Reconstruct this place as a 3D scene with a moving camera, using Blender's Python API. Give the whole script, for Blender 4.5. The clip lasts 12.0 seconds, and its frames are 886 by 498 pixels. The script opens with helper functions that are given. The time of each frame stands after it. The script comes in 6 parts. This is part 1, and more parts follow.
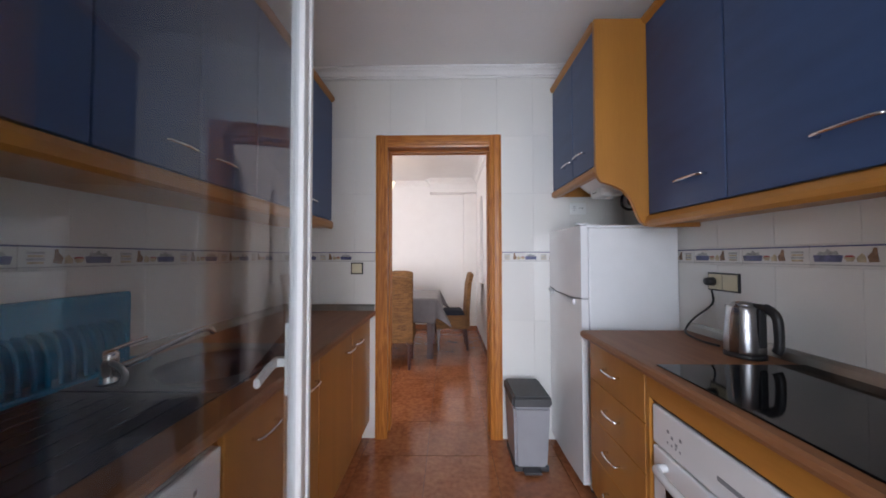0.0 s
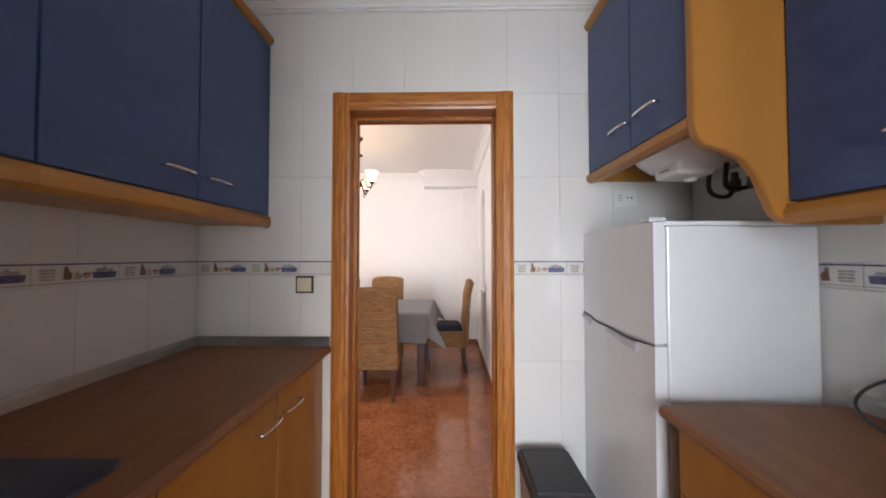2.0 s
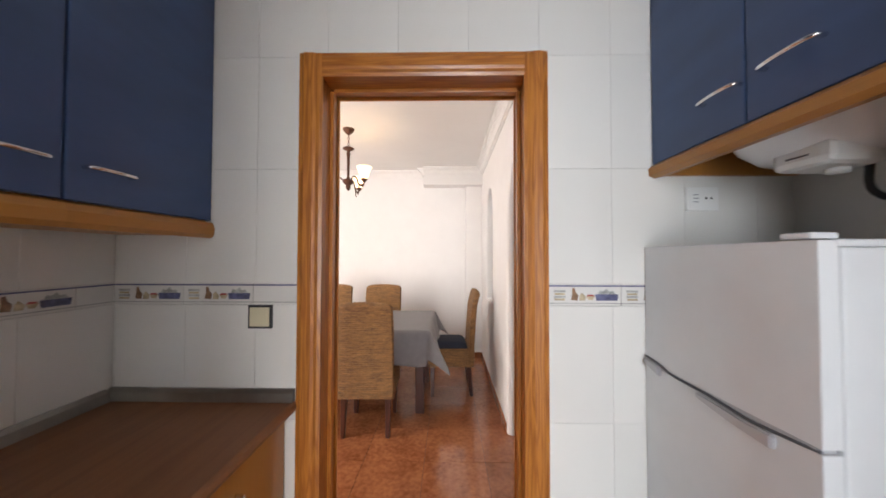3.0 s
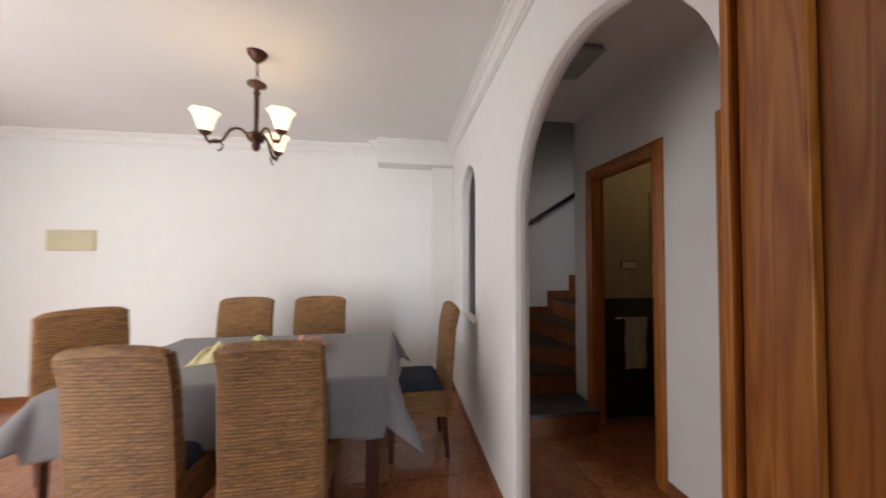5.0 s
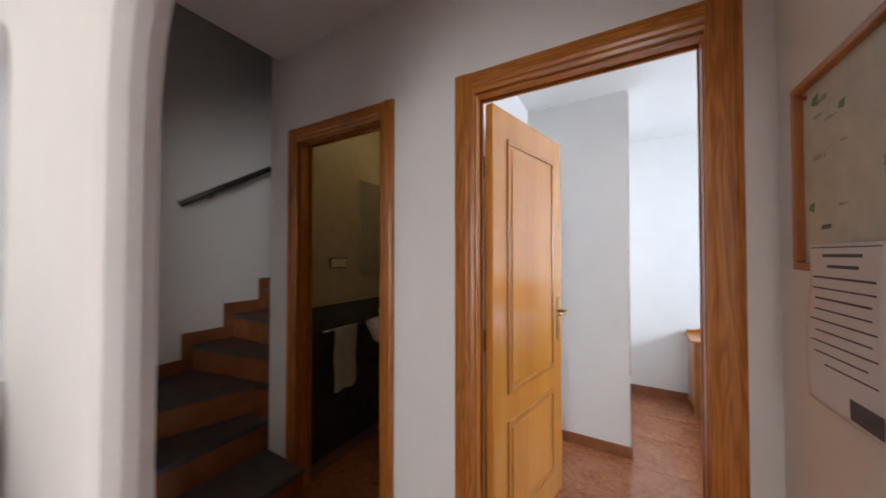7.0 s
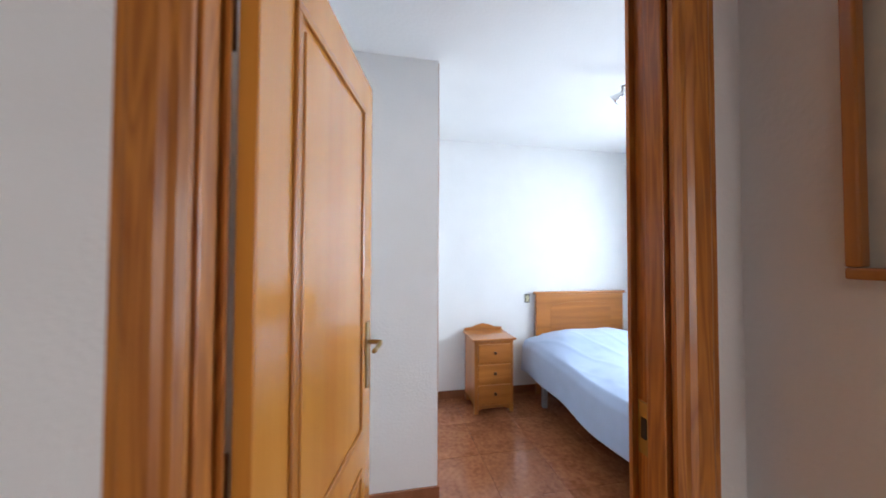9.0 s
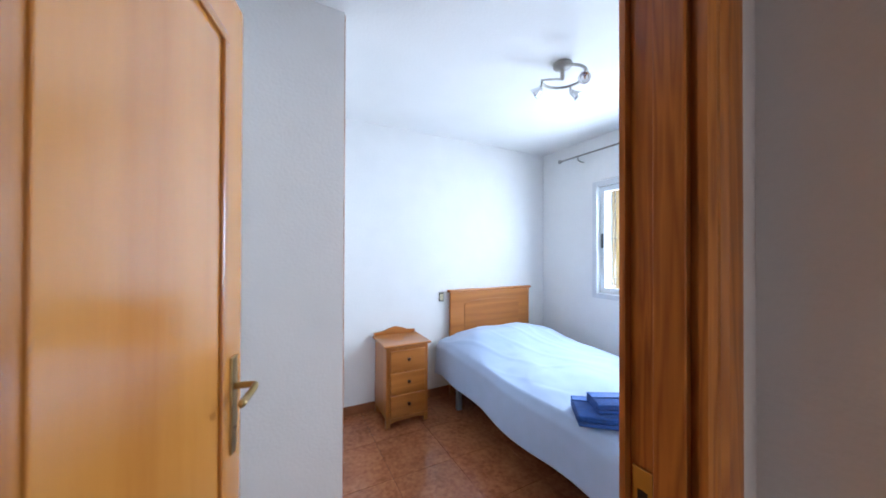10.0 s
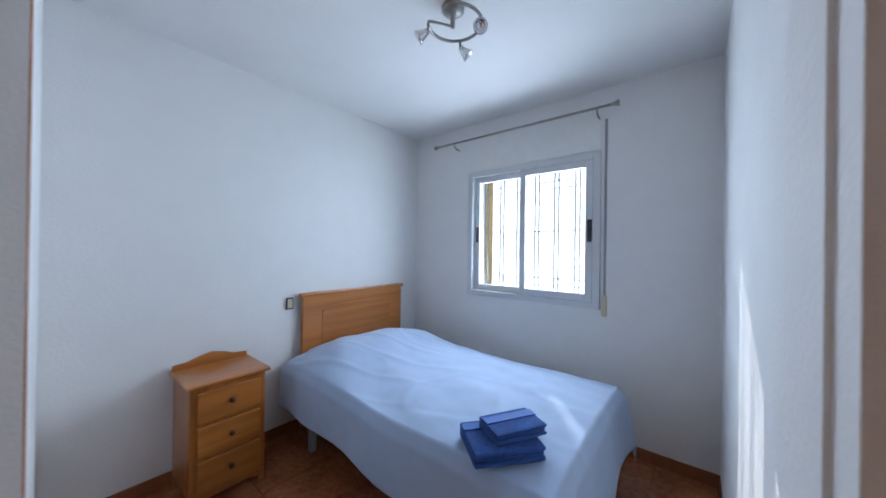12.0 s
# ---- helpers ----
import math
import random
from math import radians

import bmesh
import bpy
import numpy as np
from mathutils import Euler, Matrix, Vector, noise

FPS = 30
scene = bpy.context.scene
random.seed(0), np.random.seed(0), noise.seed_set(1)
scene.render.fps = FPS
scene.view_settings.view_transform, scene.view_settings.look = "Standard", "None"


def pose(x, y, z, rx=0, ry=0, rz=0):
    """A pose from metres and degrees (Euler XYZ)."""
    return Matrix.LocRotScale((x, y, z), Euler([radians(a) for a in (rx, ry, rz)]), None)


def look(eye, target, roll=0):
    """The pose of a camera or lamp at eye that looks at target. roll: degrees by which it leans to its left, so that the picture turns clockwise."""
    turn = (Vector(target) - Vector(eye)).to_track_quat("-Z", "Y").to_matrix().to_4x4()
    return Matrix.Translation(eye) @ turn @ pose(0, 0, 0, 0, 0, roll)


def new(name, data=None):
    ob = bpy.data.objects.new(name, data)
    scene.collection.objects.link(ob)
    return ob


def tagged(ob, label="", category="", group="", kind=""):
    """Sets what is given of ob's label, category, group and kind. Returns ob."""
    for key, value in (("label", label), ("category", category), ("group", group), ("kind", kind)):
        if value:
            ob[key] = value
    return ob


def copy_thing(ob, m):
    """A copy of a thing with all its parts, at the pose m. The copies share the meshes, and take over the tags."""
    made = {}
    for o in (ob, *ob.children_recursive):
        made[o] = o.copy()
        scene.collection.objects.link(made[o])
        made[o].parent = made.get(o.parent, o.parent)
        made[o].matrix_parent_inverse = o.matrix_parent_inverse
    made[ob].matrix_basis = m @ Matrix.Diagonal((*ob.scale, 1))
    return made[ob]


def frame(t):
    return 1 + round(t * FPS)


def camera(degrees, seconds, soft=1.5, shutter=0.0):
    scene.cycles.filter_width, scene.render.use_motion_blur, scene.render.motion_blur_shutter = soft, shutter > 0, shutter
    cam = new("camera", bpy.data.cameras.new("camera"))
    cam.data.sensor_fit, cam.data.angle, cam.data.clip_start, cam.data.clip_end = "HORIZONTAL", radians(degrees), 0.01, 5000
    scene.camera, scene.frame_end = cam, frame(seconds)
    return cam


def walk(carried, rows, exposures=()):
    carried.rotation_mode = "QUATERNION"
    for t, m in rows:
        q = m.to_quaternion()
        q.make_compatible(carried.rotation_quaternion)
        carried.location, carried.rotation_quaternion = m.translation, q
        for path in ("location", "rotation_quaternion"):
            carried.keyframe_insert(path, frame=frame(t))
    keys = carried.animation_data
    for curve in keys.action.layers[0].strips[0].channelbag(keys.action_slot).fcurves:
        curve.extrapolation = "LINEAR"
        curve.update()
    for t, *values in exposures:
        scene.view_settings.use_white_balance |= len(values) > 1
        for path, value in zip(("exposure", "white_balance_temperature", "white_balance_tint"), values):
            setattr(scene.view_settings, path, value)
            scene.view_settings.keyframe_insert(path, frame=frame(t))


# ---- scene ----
cam = camera(109.0, 12.0, soft=1.7, shutter=0.4)
PATH = [
    (0, (0.501, 0.235, 1.246), (0.468, 2.234, 1.297), -0.1),
    (0.5, (0.509, 0.33, 1.228), (0.474, 2.329, 1.284), 0.0),
    (1, (0.514, 0.48, 1.22), (0.485, 2.479, 1.269), 0.0),
    (1.5, (0.532, 0.69, 1.224), (0.498, 2.689, 1.273), -0.0),
    (2, (0.559, 0.915, 1.303), (0.524, 2.915, 1.351), -0.0),
    (2.5, (0.57, 1.081, 1.363), (0.533, 3.08, 1.413), 0.0),
    (3, (0.523, 1.328, 1.382), (0.491, 3.327, 1.426), 0.1),
    (3.2, (0.504, 1.409, 1.385), (0.491, 3.408, 1.429), -0.1),
    (4.8, (0.404, 2.23, 1.387), (0.542, 4.225, 1.431), 0.1),
    (5, (0.422, 2.295, 1.381), (0.693, 4.276, 1.429), 0.1),
    (5.5, (0.463, 2.506, 1.357), (1.105, 4.400, 1.409), 0.2),
    (6, (0.583, 2.719, 1.368), (1.597, 4.443, 1.411), 0.1),
    (6.5, (0.7, 2.9, 1.372), (2.083, 4.344, 1.405), -0.0),
    (7, (0.817, 3.05, 1.37), (2.553, 4.043, 1.405), -0.0),
    (7.2, (0.871, 3.098, 1.366), (2.691, 3.927, 1.403), 0.1),
    (8.8, (1.449, 3.316, 1.364), (3.436, 3.088, 1.415), 0.2),
    (9, (1.524, 3.329, 1.364), (3.488, 2.957, 1.411), 0.2),
    (9.5, (1.665, 3.329, 1.368), (3.541, 2.638, 1.401), 0.1),
    (10, (1.792, 3.282, 1.386), (3.57, 2.366, 1.4), 0.2),
    (10.5, (1.914, 3.228, 1.388), (3.591, 2.137, 1.402), 0.4),
    (11, (2.014, 3.142, 1.38), (3.568, 1.884, 1.392), 0.4),
    (11.2, (2.032, 3.102, 1.386), (3.531, 1.779, 1.388), 0.5),
    (11.5, (2.11, 3.078, 1.382), (3.505, 1.645, 1.38), 0.5),
    (12, (2.214, 2.988, 1.349), (3.468, 1.43, 1.354), 0.8),
]
walk(cam, [(t, look(e, g, r)) for t, e, g, r in PATH],
     [(0.0, 0.0, 6400, 18), (3.0, 0.3, 6900, 15), (5.0, -0.28, 6400, 11), (7.0, 0.1, 6350, 11), (9.5, 0.05, 5900, 10), (10.5, -0.15, 5600, 10), (11.2, -0.5, 5700, 10), (12.0, -1.0, 5650, 10)])

# ---- world, sun and large lights ----
world = bpy.data.worlds.new("sky")
scene.world = world
world.use_nodes = True
_sky = world.node_tree.nodes.new("ShaderNodeTexSky")
_sky.sky_type, _sky.sun_disc = "NISHITA", False
SUN_EL, SUN_TRAVEL = 24.5, Vector((-0.62, 0.784, 0.0)).normalized()
_sky.sun_elevation = radians(SUN_EL)
_sky.sun_rotation = math.atan2(-SUN_TRAVEL.x, -SUN_TRAVEL.y)
_bg = world.node_tree.nodes["Background"]
_bg.inputs["Strength"].default_value = 0.12
world.node_tree.links.new(_sky.outputs[0], _bg.inputs[0])

sun = new("sun", bpy.data.lights.new("sun", "SUN"))
sun.data.energy, sun.data.angle, sun.data.color = 5.0, radians(0.5), (1.0, 0.93, 0.82)
_dir = Vector((SUN_TRAVEL.x, SUN_TRAVEL.y, -math.tan(radians(SUN_EL))))
sun.rotation_euler = _dir.to_track_quat("-Z", "Y").to_euler()


def window_light(name, place, target, w, h, power, colour):
    lamp = new(name, bpy.data.lights.new(name, "AREA"))
    lamp.data.shape, lamp.data.size, lamp.data.size_y = "RECTANGLE", w, h
    lamp.data.energy, lamp.data.color = power, colour
    lamp.matrix_world = look(place, target)
    return lamp


# sky light standing in the openings: bedroom window, living-room glazing, kitchen back door
window_light("bedroom_window_light", (3.31, 0.34, 1.5), (3.31, 2.0, 1.3), 1.0, 1.0, 85, (0.80, 0.90, 1.0))
window_light("living_window_light", (-2.6, 2.54, 1.25), (0.4, 5.0, 1.2), 2.0, 2.1, 118, (1.0, 0.97, 0.95))
window_light("back_door_light", (0.50, -1.9, 1.35), (1.1, 2.0, 1.2), 1.4, 1.9, 120, (0.79, 0.90, 1.0))

# ---- materials ----
MATS = {}


def mat(name, colour, rough=0.5, metal=0.0, vary=0.08, scale=12.0, bump=0.0, bump_scale=80.0, second=None, stretch=(1, 1, 1),
        coat=0.0, random_piece=0.0, emit=0.0, spec=0.5, sheen=0.0):
    m = bpy.data.materials.new(name)
    m.use_nodes = True
    nt = m.node_tree
    N, L = nt.nodes, nt.links
    b = N["Principled BSDF"]
    b.inputs["Roughness"].default_value = rough
    b.inputs["Metallic"].default_value = metal
    b.inputs["Specular IOR Level"].default_value = spec
    b.inputs["Coat Weight"].default_value = coat
    b.inputs["Coat Roughness"].default_value = 0.12
    b.inputs["Sheen Weight"].default_value = sheen
    tc = N.new("ShaderNodeTexCoord")
    mp = N.new("ShaderNodeMapping")
    mp.inputs["Scale"].default_value = stretch
    L.new(tc.outputs["Object"], mp.inputs[0])
    vec = mp.outputs[0]
    if random_piece:
        oi = N.new("ShaderNodeObjectInfo")
        add = N.new("ShaderNodeVectorMath")
        add.operation = "MULTIPLY_ADD"
        cmb = N.new("ShaderNodeCombineXYZ")
        for i in range(3):
            L.new(oi.outputs["Random"], cmb.inputs[i])
        add.inputs[1].default_value = (37.0, 53.0, 11.0)
        L.new(cmb.outputs[0], add.inputs[0])
        L.new(vec, add.inputs[2])
        vec = add.outputs[0]
    n1 = N.new("ShaderNodeTexNoise")
    n1.inputs["Scale"].default_value, n1.inputs["Detail"].default_value = scale, 6
    L.new(vec, n1.inputs["Vector"])
    n2 = N.new("ShaderNodeTexNoise")
    n2.inputs["Scale"].default_value, n2.inputs["Detail"].default_value = scale * 0.17, 2
    L.new(vec, n2.inputs["Vector"])
    mixv = N.new("ShaderNodeMath")
    mixv.operation = "MULTIPLY_ADD"
    mixv.inputs[1].default_value = 0.6
    L.new(n1.outputs[0], mixv.inputs[0])
    sc = N.new("ShaderNodeMath")
    sc.operation = "MULTIPLY"
    sc.inputs[1].default_value = 0.4
    L.new(n2.outputs[0], sc.inputs[0])
    L.new(sc.outputs[0], mixv.inputs[2])
    ramp = N.new("ShaderNodeValToRGB")
    c2 = second or tuple(c * (1 - vary * 2.2) for c in colour)
    c1 = colour if second else tuple(min(1, c * (1 + vary)) for c in colour)
    ramp.color_ramp.elements[0].position, ramp.color_ramp.elements[1].position = 0.34, 0.66
    ramp.color_ramp.elements[0].color = (*c2, 1)
    ramp.color_ramp.elements[1].color = (*c1, 1)
    L.new(mixv.outputs[0], ramp.inputs[0])
    out = ramp.outputs[0]
    if random_piece:
        hsv = N.new("ShaderNodeHueSaturation")
        mr = N.new("ShaderNodeMapRange")
        mr.inputs["To Min"].default_value, mr.inputs["To Max"].default_value = 1 - random_piece, 1 + random_piece
        L.new(oi.outputs["Random"], mr.inputs[0])
        L.new(mr.outputs[0], hsv.inputs["Value"])
        L.new(out, hsv.inputs["Color"])
        out = hsv.outputs[0]
    L.new(out, b.inputs["Base Color"])
    rr = N.new("ShaderNodeMapRange")
    rr.inputs["To Min"].default_value, rr.inputs["To Max"].default_value = max(0.02, rough * 0.85), min(1, rough * 1.15)
    L.new(n2.outputs[0], rr.inputs[0])
    L.new(rr.outputs[0], b.inputs["Roughness"])
    if bump:
        n3 = N.new("ShaderNodeTexNoise")
        n3.inputs["Scale"].default_value, n3.inputs["Detail"].default_value = bump_scale, 4
        L.new(vec, n3.inputs["Vector"])
        bp = N.new("ShaderNodeBump")
        bp.inputs["Strength"].default_value, bp.inputs["Distance"].default_value = bump, 0.01
        L.new(n3.outputs[0], bp.inputs["Height"])
        L.new(bp.outputs[0], b.inputs["Normal"])
    if emit:
        b.inputs["Emission Color"].default_value = (*colour, 1)
        b.inputs["Emission Strength"].default_value = emit
    MATS[name] = m
    return m


def wood(name, light, dark, axis="z", rough=0.35, coat=0.3, rings=9.0, turb=5.0, fine=1.0):
    """Grain that runs along one axis: stretched noise bands with a finer fibre over them."""
    m = mat(name, light, rough, vary=0.1, coat=coat)
    nt = m.node_tree
    N, L = nt.nodes, nt.links
    b = N["Principled BSDF"]
    tc = N.new("ShaderNodeTexCoord")
    mp = N.new("ShaderNodeMapping")
    s = {"x": (0.06, 1, 1), "y": (1, 0.06, 1), "z": (1, 1, 0.06)}[axis]
    mp.inputs["Scale"].default_value = s
    oi = N.new("ShaderNodeObjectInfo")
    cmb = N.new("ShaderNodeCombineXYZ")
    mul = N.new("ShaderNodeMath")
    mul.operation = "MULTIPLY"
    mul.inputs[1].default_value = 40.0
    L.new(oi.outputs["Random"], mul.inputs[0])
    for i in range(3):
        L.new(mul.outputs[0], cmb.inputs[i])
    L.new(cmb.outputs[0], mp.inputs["Location"])
    L.new(tc.outputs["Object"], mp.inputs[0])
    n = N.new("ShaderNodeTexNoise")
    n.inputs["Scale"].default_value, n.inputs["Detail"].default_value, n.inputs["Distortion"].default_value = turb, 2, 0.3
    L.new(mp.outputs[0], n.inputs["Vector"])
    ml = N.new("ShaderNodeMath")
    ml.operation = "MULTIPLY"
    ml.inputs[1].default_value = rings
    L.new(n.outputs[0], ml.inputs[0])
    fr = N.new("ShaderNodeMath")
    fr.operation = "PINGPONG"
    fr.inputs[1].default_value = 1.0
    L.new(ml.outputs[0], fr.inputs[0])
    n2 = N.new("ShaderNodeTexNoise")
    n2.inputs["Scale"].default_value, n2.inputs["Detail"].default_value = 160 * fine, 3
    L.new(mp.outputs[0], n2.inputs["Vector"])
    mx = N.new("ShaderNodeMath")
    mx.operation = "MULTIPLY_ADD"
    mx.inputs[1].default_value = 0.55
    L.new(fr.outputs[0], mx.inputs[0])
    h = N.new("ShaderNodeMath")
    h.operation = "MULTIPLY"
    h.inputs[1].default_value = 0.45
    L.new(n2.outputs[0], h.inputs[0])
    L.new(h.outputs[0], mx.inputs[2])
    ramp = N.new("ShaderNodeValToRGB")
    ramp.color_ramp.elements[0].position, ramp.color_ramp.elements[1].position = 0.12, 0.75
    ramp.color_ramp.elements[0].color, ramp.color_ramp.elements[1].color = (*dark, 1), (*light, 1)
    L.new(mx.outputs[0], ramp.inputs[0])
    L.new(ramp.outputs[0], b.inputs["Base Color"])
    bp = N.new("ShaderNodeBump")
    bp.inputs["Strength"].default_value, bp.inputs["Distance"].default_value = 0.12, 0.002
    L.new(mx.outputs[0], bp.inputs["Height"])
    L.new(bp.outputs[0], b.inputs["Normal"])
    return m


def glass(name, colour=(1, 1, 1), rough=0.0, alpha_mix=0.9):
    """Thin sheet glass: mostly clear, with a mirror gloss by Fresnel."""
    m = bpy.data.materials.new(name)
    m.use_nodes = True
    N, L = m.node_tree.nodes, m.node_tree.links
    N.clear()
    out = N.new("ShaderNodeOutputMaterial")
    tr = N.new("ShaderNodeBsdfTransparent")
    tr.inputs[0].default_value = (*colour, 1)
    gl = N.new("ShaderNodeBsdfGlossy")
    gl.inputs["Roughness"].default_value = rough
    lw = N.new("ShaderNodeLayerWeight")
    lw.inputs["Blend"].default_value = 0.5
    pw = N.new("ShaderNodeMath")
    pw.operation = "POWER"
    pw.inputs[1].default_value = 4.5
    L.new(lw.outputs["Facing"], pw.inputs[0])
    fr = N.new("ShaderNodeMath")
    fr.operation = "MULTIPLY_ADD"
    fr.inputs[1].default_value, fr.inputs[2].default_value = 0.6, 0.035
    L.new(pw.outputs[0], fr.inputs[0])
    mx = N.new("ShaderNodeMixShader")
    L.new(fr.outputs[0], mx.inputs[0])
    L.new(tr.outputs[0], mx.inputs[1])
    L.new(gl.outputs[0], mx.inputs[2])
    L.new(mx.outputs[0], out.inputs[0])
    MATS[name] = m
    return m


PLASTER = mat("white_plaster", (0.80, 0.79, 0.775), 0.85, vary=0.012, scale=6, bump=0.16, bump_scale=80)
CEIL = mat("ceiling_paint", (0.80, 0.79, 0.77), 0.9, vary=0.015, scale=3, bump=0.12, bump_scale=60)
MOULD = mat("moulding_paint", (0.8, 0.79, 0.77), 0.6, vary=0.02)
PINE = wood("pine_casing", (0.50, 0.185, 0.030), (0.29, 0.082, 0.011), "z", 0.4, 0.18, rings=15, turb=30)
PINEH = wood("pine_head", (0.50, 0.185, 0.030), (0.29, 0.082, 0.011), "x", 0.4, 0.18, rings=15, turb=30)
PINEY = wood("pine_head_side", (0.50, 0.185, 0.030), (0.29, 0.082, 0.011), "y", 0.4, 0.18, rings=15, turb=30)
LEAF = wood("door_veneer", (0.60, 0.255, 0.042), (0.50, 0.19, 0.028), "z", 0.22, 0.7, rings=5, turb=6)
LEAFD = wood("door_bead", (0.50, 0.205, 0.036), (0.40, 0.15, 0.025), "z", 0.25, 0.6)
BEECH = wood("beech_laminate", (0.46, 0.20, 0.036), (0.37, 0.15, 0.025), "z", 0.4, 0.15, rings=4, turb=5)
BEECHY = wood("beech_laminate_rail", (0.47, 0.205, 0.038), (0.38, 0.155, 0.026), "y", 0.4, 0.15, rings=4, turb=5)
TOP = wood("worktop_laminate", (0.27, 0.115, 0.050), (0.215, 0.088, 0.037), "y", 0.45, 0.0, rings=7, turb=14)
TOP.node_tree.nodes["Principled BSDF"].inputs["Specular IOR Level"].default_value = 0.3
BED_WOOD = wood("honey_pine", (0.47, 0.172, 0.032), (0.33, 0.11, 0.017), "z", 0.32, 0.4, rings=8, turb=6)
BED_WOODY = wood("honey_pine_flat", (0.47, 0.172, 0.032), (0.33, 0.11, 0.017), "y", 0.32, 0.4, rings=8, turb=6)
DARKWOOD = wood("mahogany_stain", (0.07, 0.02, 0.012), (0.035, 0.010, 0.007), "z", 0.3, 0.3)
BLUE = mat("blue_laminate", (0.042, 0.085, 0.20), 0.42, vary=0.08, scale=3, stretch=(1, 1, 4), bump=0.03, bump_scale=400)
EDGE = mat("dark_gap", (0.02, 0.015, 0.012), 0.7)
CHROME = mat("chrome", (0.75, 0.75, 0.76), 0.12, 1.0, vary=0.03)
STEEL = mat("brushed_steel", (0.44, 0.44, 0.45), 0.28, 1.0, vary=0.06, scale=60, stretch=(1, 1, 0.05))
SATIN = mat("satin_nickel", (0.36, 0.34, 0.31), 0.35, 1.0, vary=0.08)
BRASS = mat("aged_brass", (0.42, 0.30, 0.12), 0.32, 1.0, vary=0.12)
BRONZE = mat("aged_bronze", (0.10, 0.045, 0.028), 0.45, 0.7, vary=0.2, scale=40)
ENAMEL = mat("white_enamel", (0.78, 0.79, 0.80), 0.22, vary=0.015, coat=0.4)
ENAMELG = mat("grey_plastic_trim", (0.45, 0.46, 0.48), 0.4)
BLACKGL = mat("black_ceramic_glass", (0.004, 0.004, 0.005), 0.05, spec=0.35)
BLACKPL = mat("black_plastic", (0.015, 0.015, 0.017), 0.4)
CHARCOAL = mat("charcoal_plastic", (0.035, 0.035, 0.038), 0.5, bump=0.1, bump_scale=300)
GREYPL = mat("grey_plastic", (0.30, 0.30, 0.32), 0.45, vary=0.03)
CREAMPL = mat("cream_plastic", (0.62, 0.56, 0.38), 0.4, vary=0.03)
WHITEPL = mat("white_plastic", (0.75, 0.75, 0.73), 0.4, vary=0.02)
ALU = mat("white_aluminium", (0.66, 0.67, 0.68), 0.45, vary=0.02)
GLASS = glass("sheet_glass", (0.84, 0.86, 0.87))
WTILE = mat("white_glazed_tile", (0.74, 0.725, 0.69), 0.16, vary=0.02, scale=2, random_piece=0.015, bump=0.015, bump_scale=25)
GROUT = mat("pale_grout", (0.73, 0.71, 0.67), 0.9, vary=0.05)
FRIEZE = mat("frieze_tile_glaze", (0.70, 0.68, 0.65), 0.2, vary=0.04, random_piece=0.02)
F_BLUE = mat("frieze_blue_print", (0.12, 0.13, 0.24), 0.25, vary=0.25, scale=60)
F_BROWN = mat("frieze_brown_print", (0.26, 0.15, 0.09), 0.25, vary=0.3, scale=60)
F_GREY = mat("frieze_grey_print", (0.42, 0.42, 0.40), 0.25, vary=0.2, scale=60)
FTILE = mat("terracotta_tile", (0.43, 0.165, 0.070), 0.2, scale=34, second=(0.235, 0.072, 0.028), random_piece=0.06, bump=0.03, bump_scale=14, coat=0.25)
FGROUT = mat("terracotta_grout", (0.15, 0.06, 0.03), 0.8, vary=0.1)
SKIRT = mat("terracotta_skirting", (0.34, 0.13, 0.055), 0.25, scale=9, second=(0.22, 0.075, 0.03), random_piece=0.06)
STONE = mat("dark_stair_stone", (0.10, 0.085, 0.08), 0.3, scale=14, second=(0.05, 0.042, 0.04))
WICKER = mat("woven_seagrass", (0.36, 0.178, 0.055), 0.6, scale=190, second=(0.07, 0.028, 0.008), bump=0.5, bump_scale=200, stretch=(0.35, 0.35, 2.2))
CLOTH = mat("grey_cotton", (0.17, 0.16, 0.165), 0.9, vary=0.05, scale=25, bump=0.12, bump_scale=500, sheen=0.2)
NAVY = mat("navy_cushion", (0.012, 0.016, 0.032), 0.85, vary=0.15, bump=0.2, bump_scale=200)
R_GREEN = mat("green_cloth", (0.52, 0.54, 0.26), 0.85, vary=0.1, scale=20)
R_RED = mat("coral_cloth", (0.70, 0.34, 0.26), 0.85, vary=0.1, scale=20)
R_CREAM = mat("cream_cloth", (0.75, 0.68, 0.38), 0.85, vary=0.1, scale=20)
SHADE = mat("lit_frosted_glass", (1.0, 0.80, 0.52), 0.5, emit=1.7, vary=0.02)
BULB = mat("lit_bulb", (1.0, 0.83, 0.56), 0.5, emit=24.0)
SHEET = mat("pale_blue_cotton", (0.41, 0.51, 0.70), 0.85, vary=0.03, scale=8, bump=0.06, bump_scale=600, sheen=0.25)
TOWEL = mat("blue_terry", (0.030, 0.115, 0.44), 0.95, vary=0.18, scale=120, bump=0.8, bump_scale=500, sheen=0.1)
TOWELB = mat("blue_towel_band", (0.04, 0.14, 0.48), 0.7, vary=0.1, scale=60)
TOWELC = mat("cream_terry", (0.50, 0.45, 0.38), 0.95, vary=0.1, scale=120, bump=0.6, bump_scale=400)
AQUA = mat("aqua_plastic", (0.006, 0.235, 0.42), 0.25, vary=0.05)
SINKBL = mat("dark_blue_composite", (0.012, 0.018, 0.045), 0.3, vary=0.2)
PAPER = mat("notice_paper", (0.72, 0.68, 0.70), 0.8, vary=0.03)
INK = mat("printed_ink", (0.10, 0.09, 0.10), 0.8)
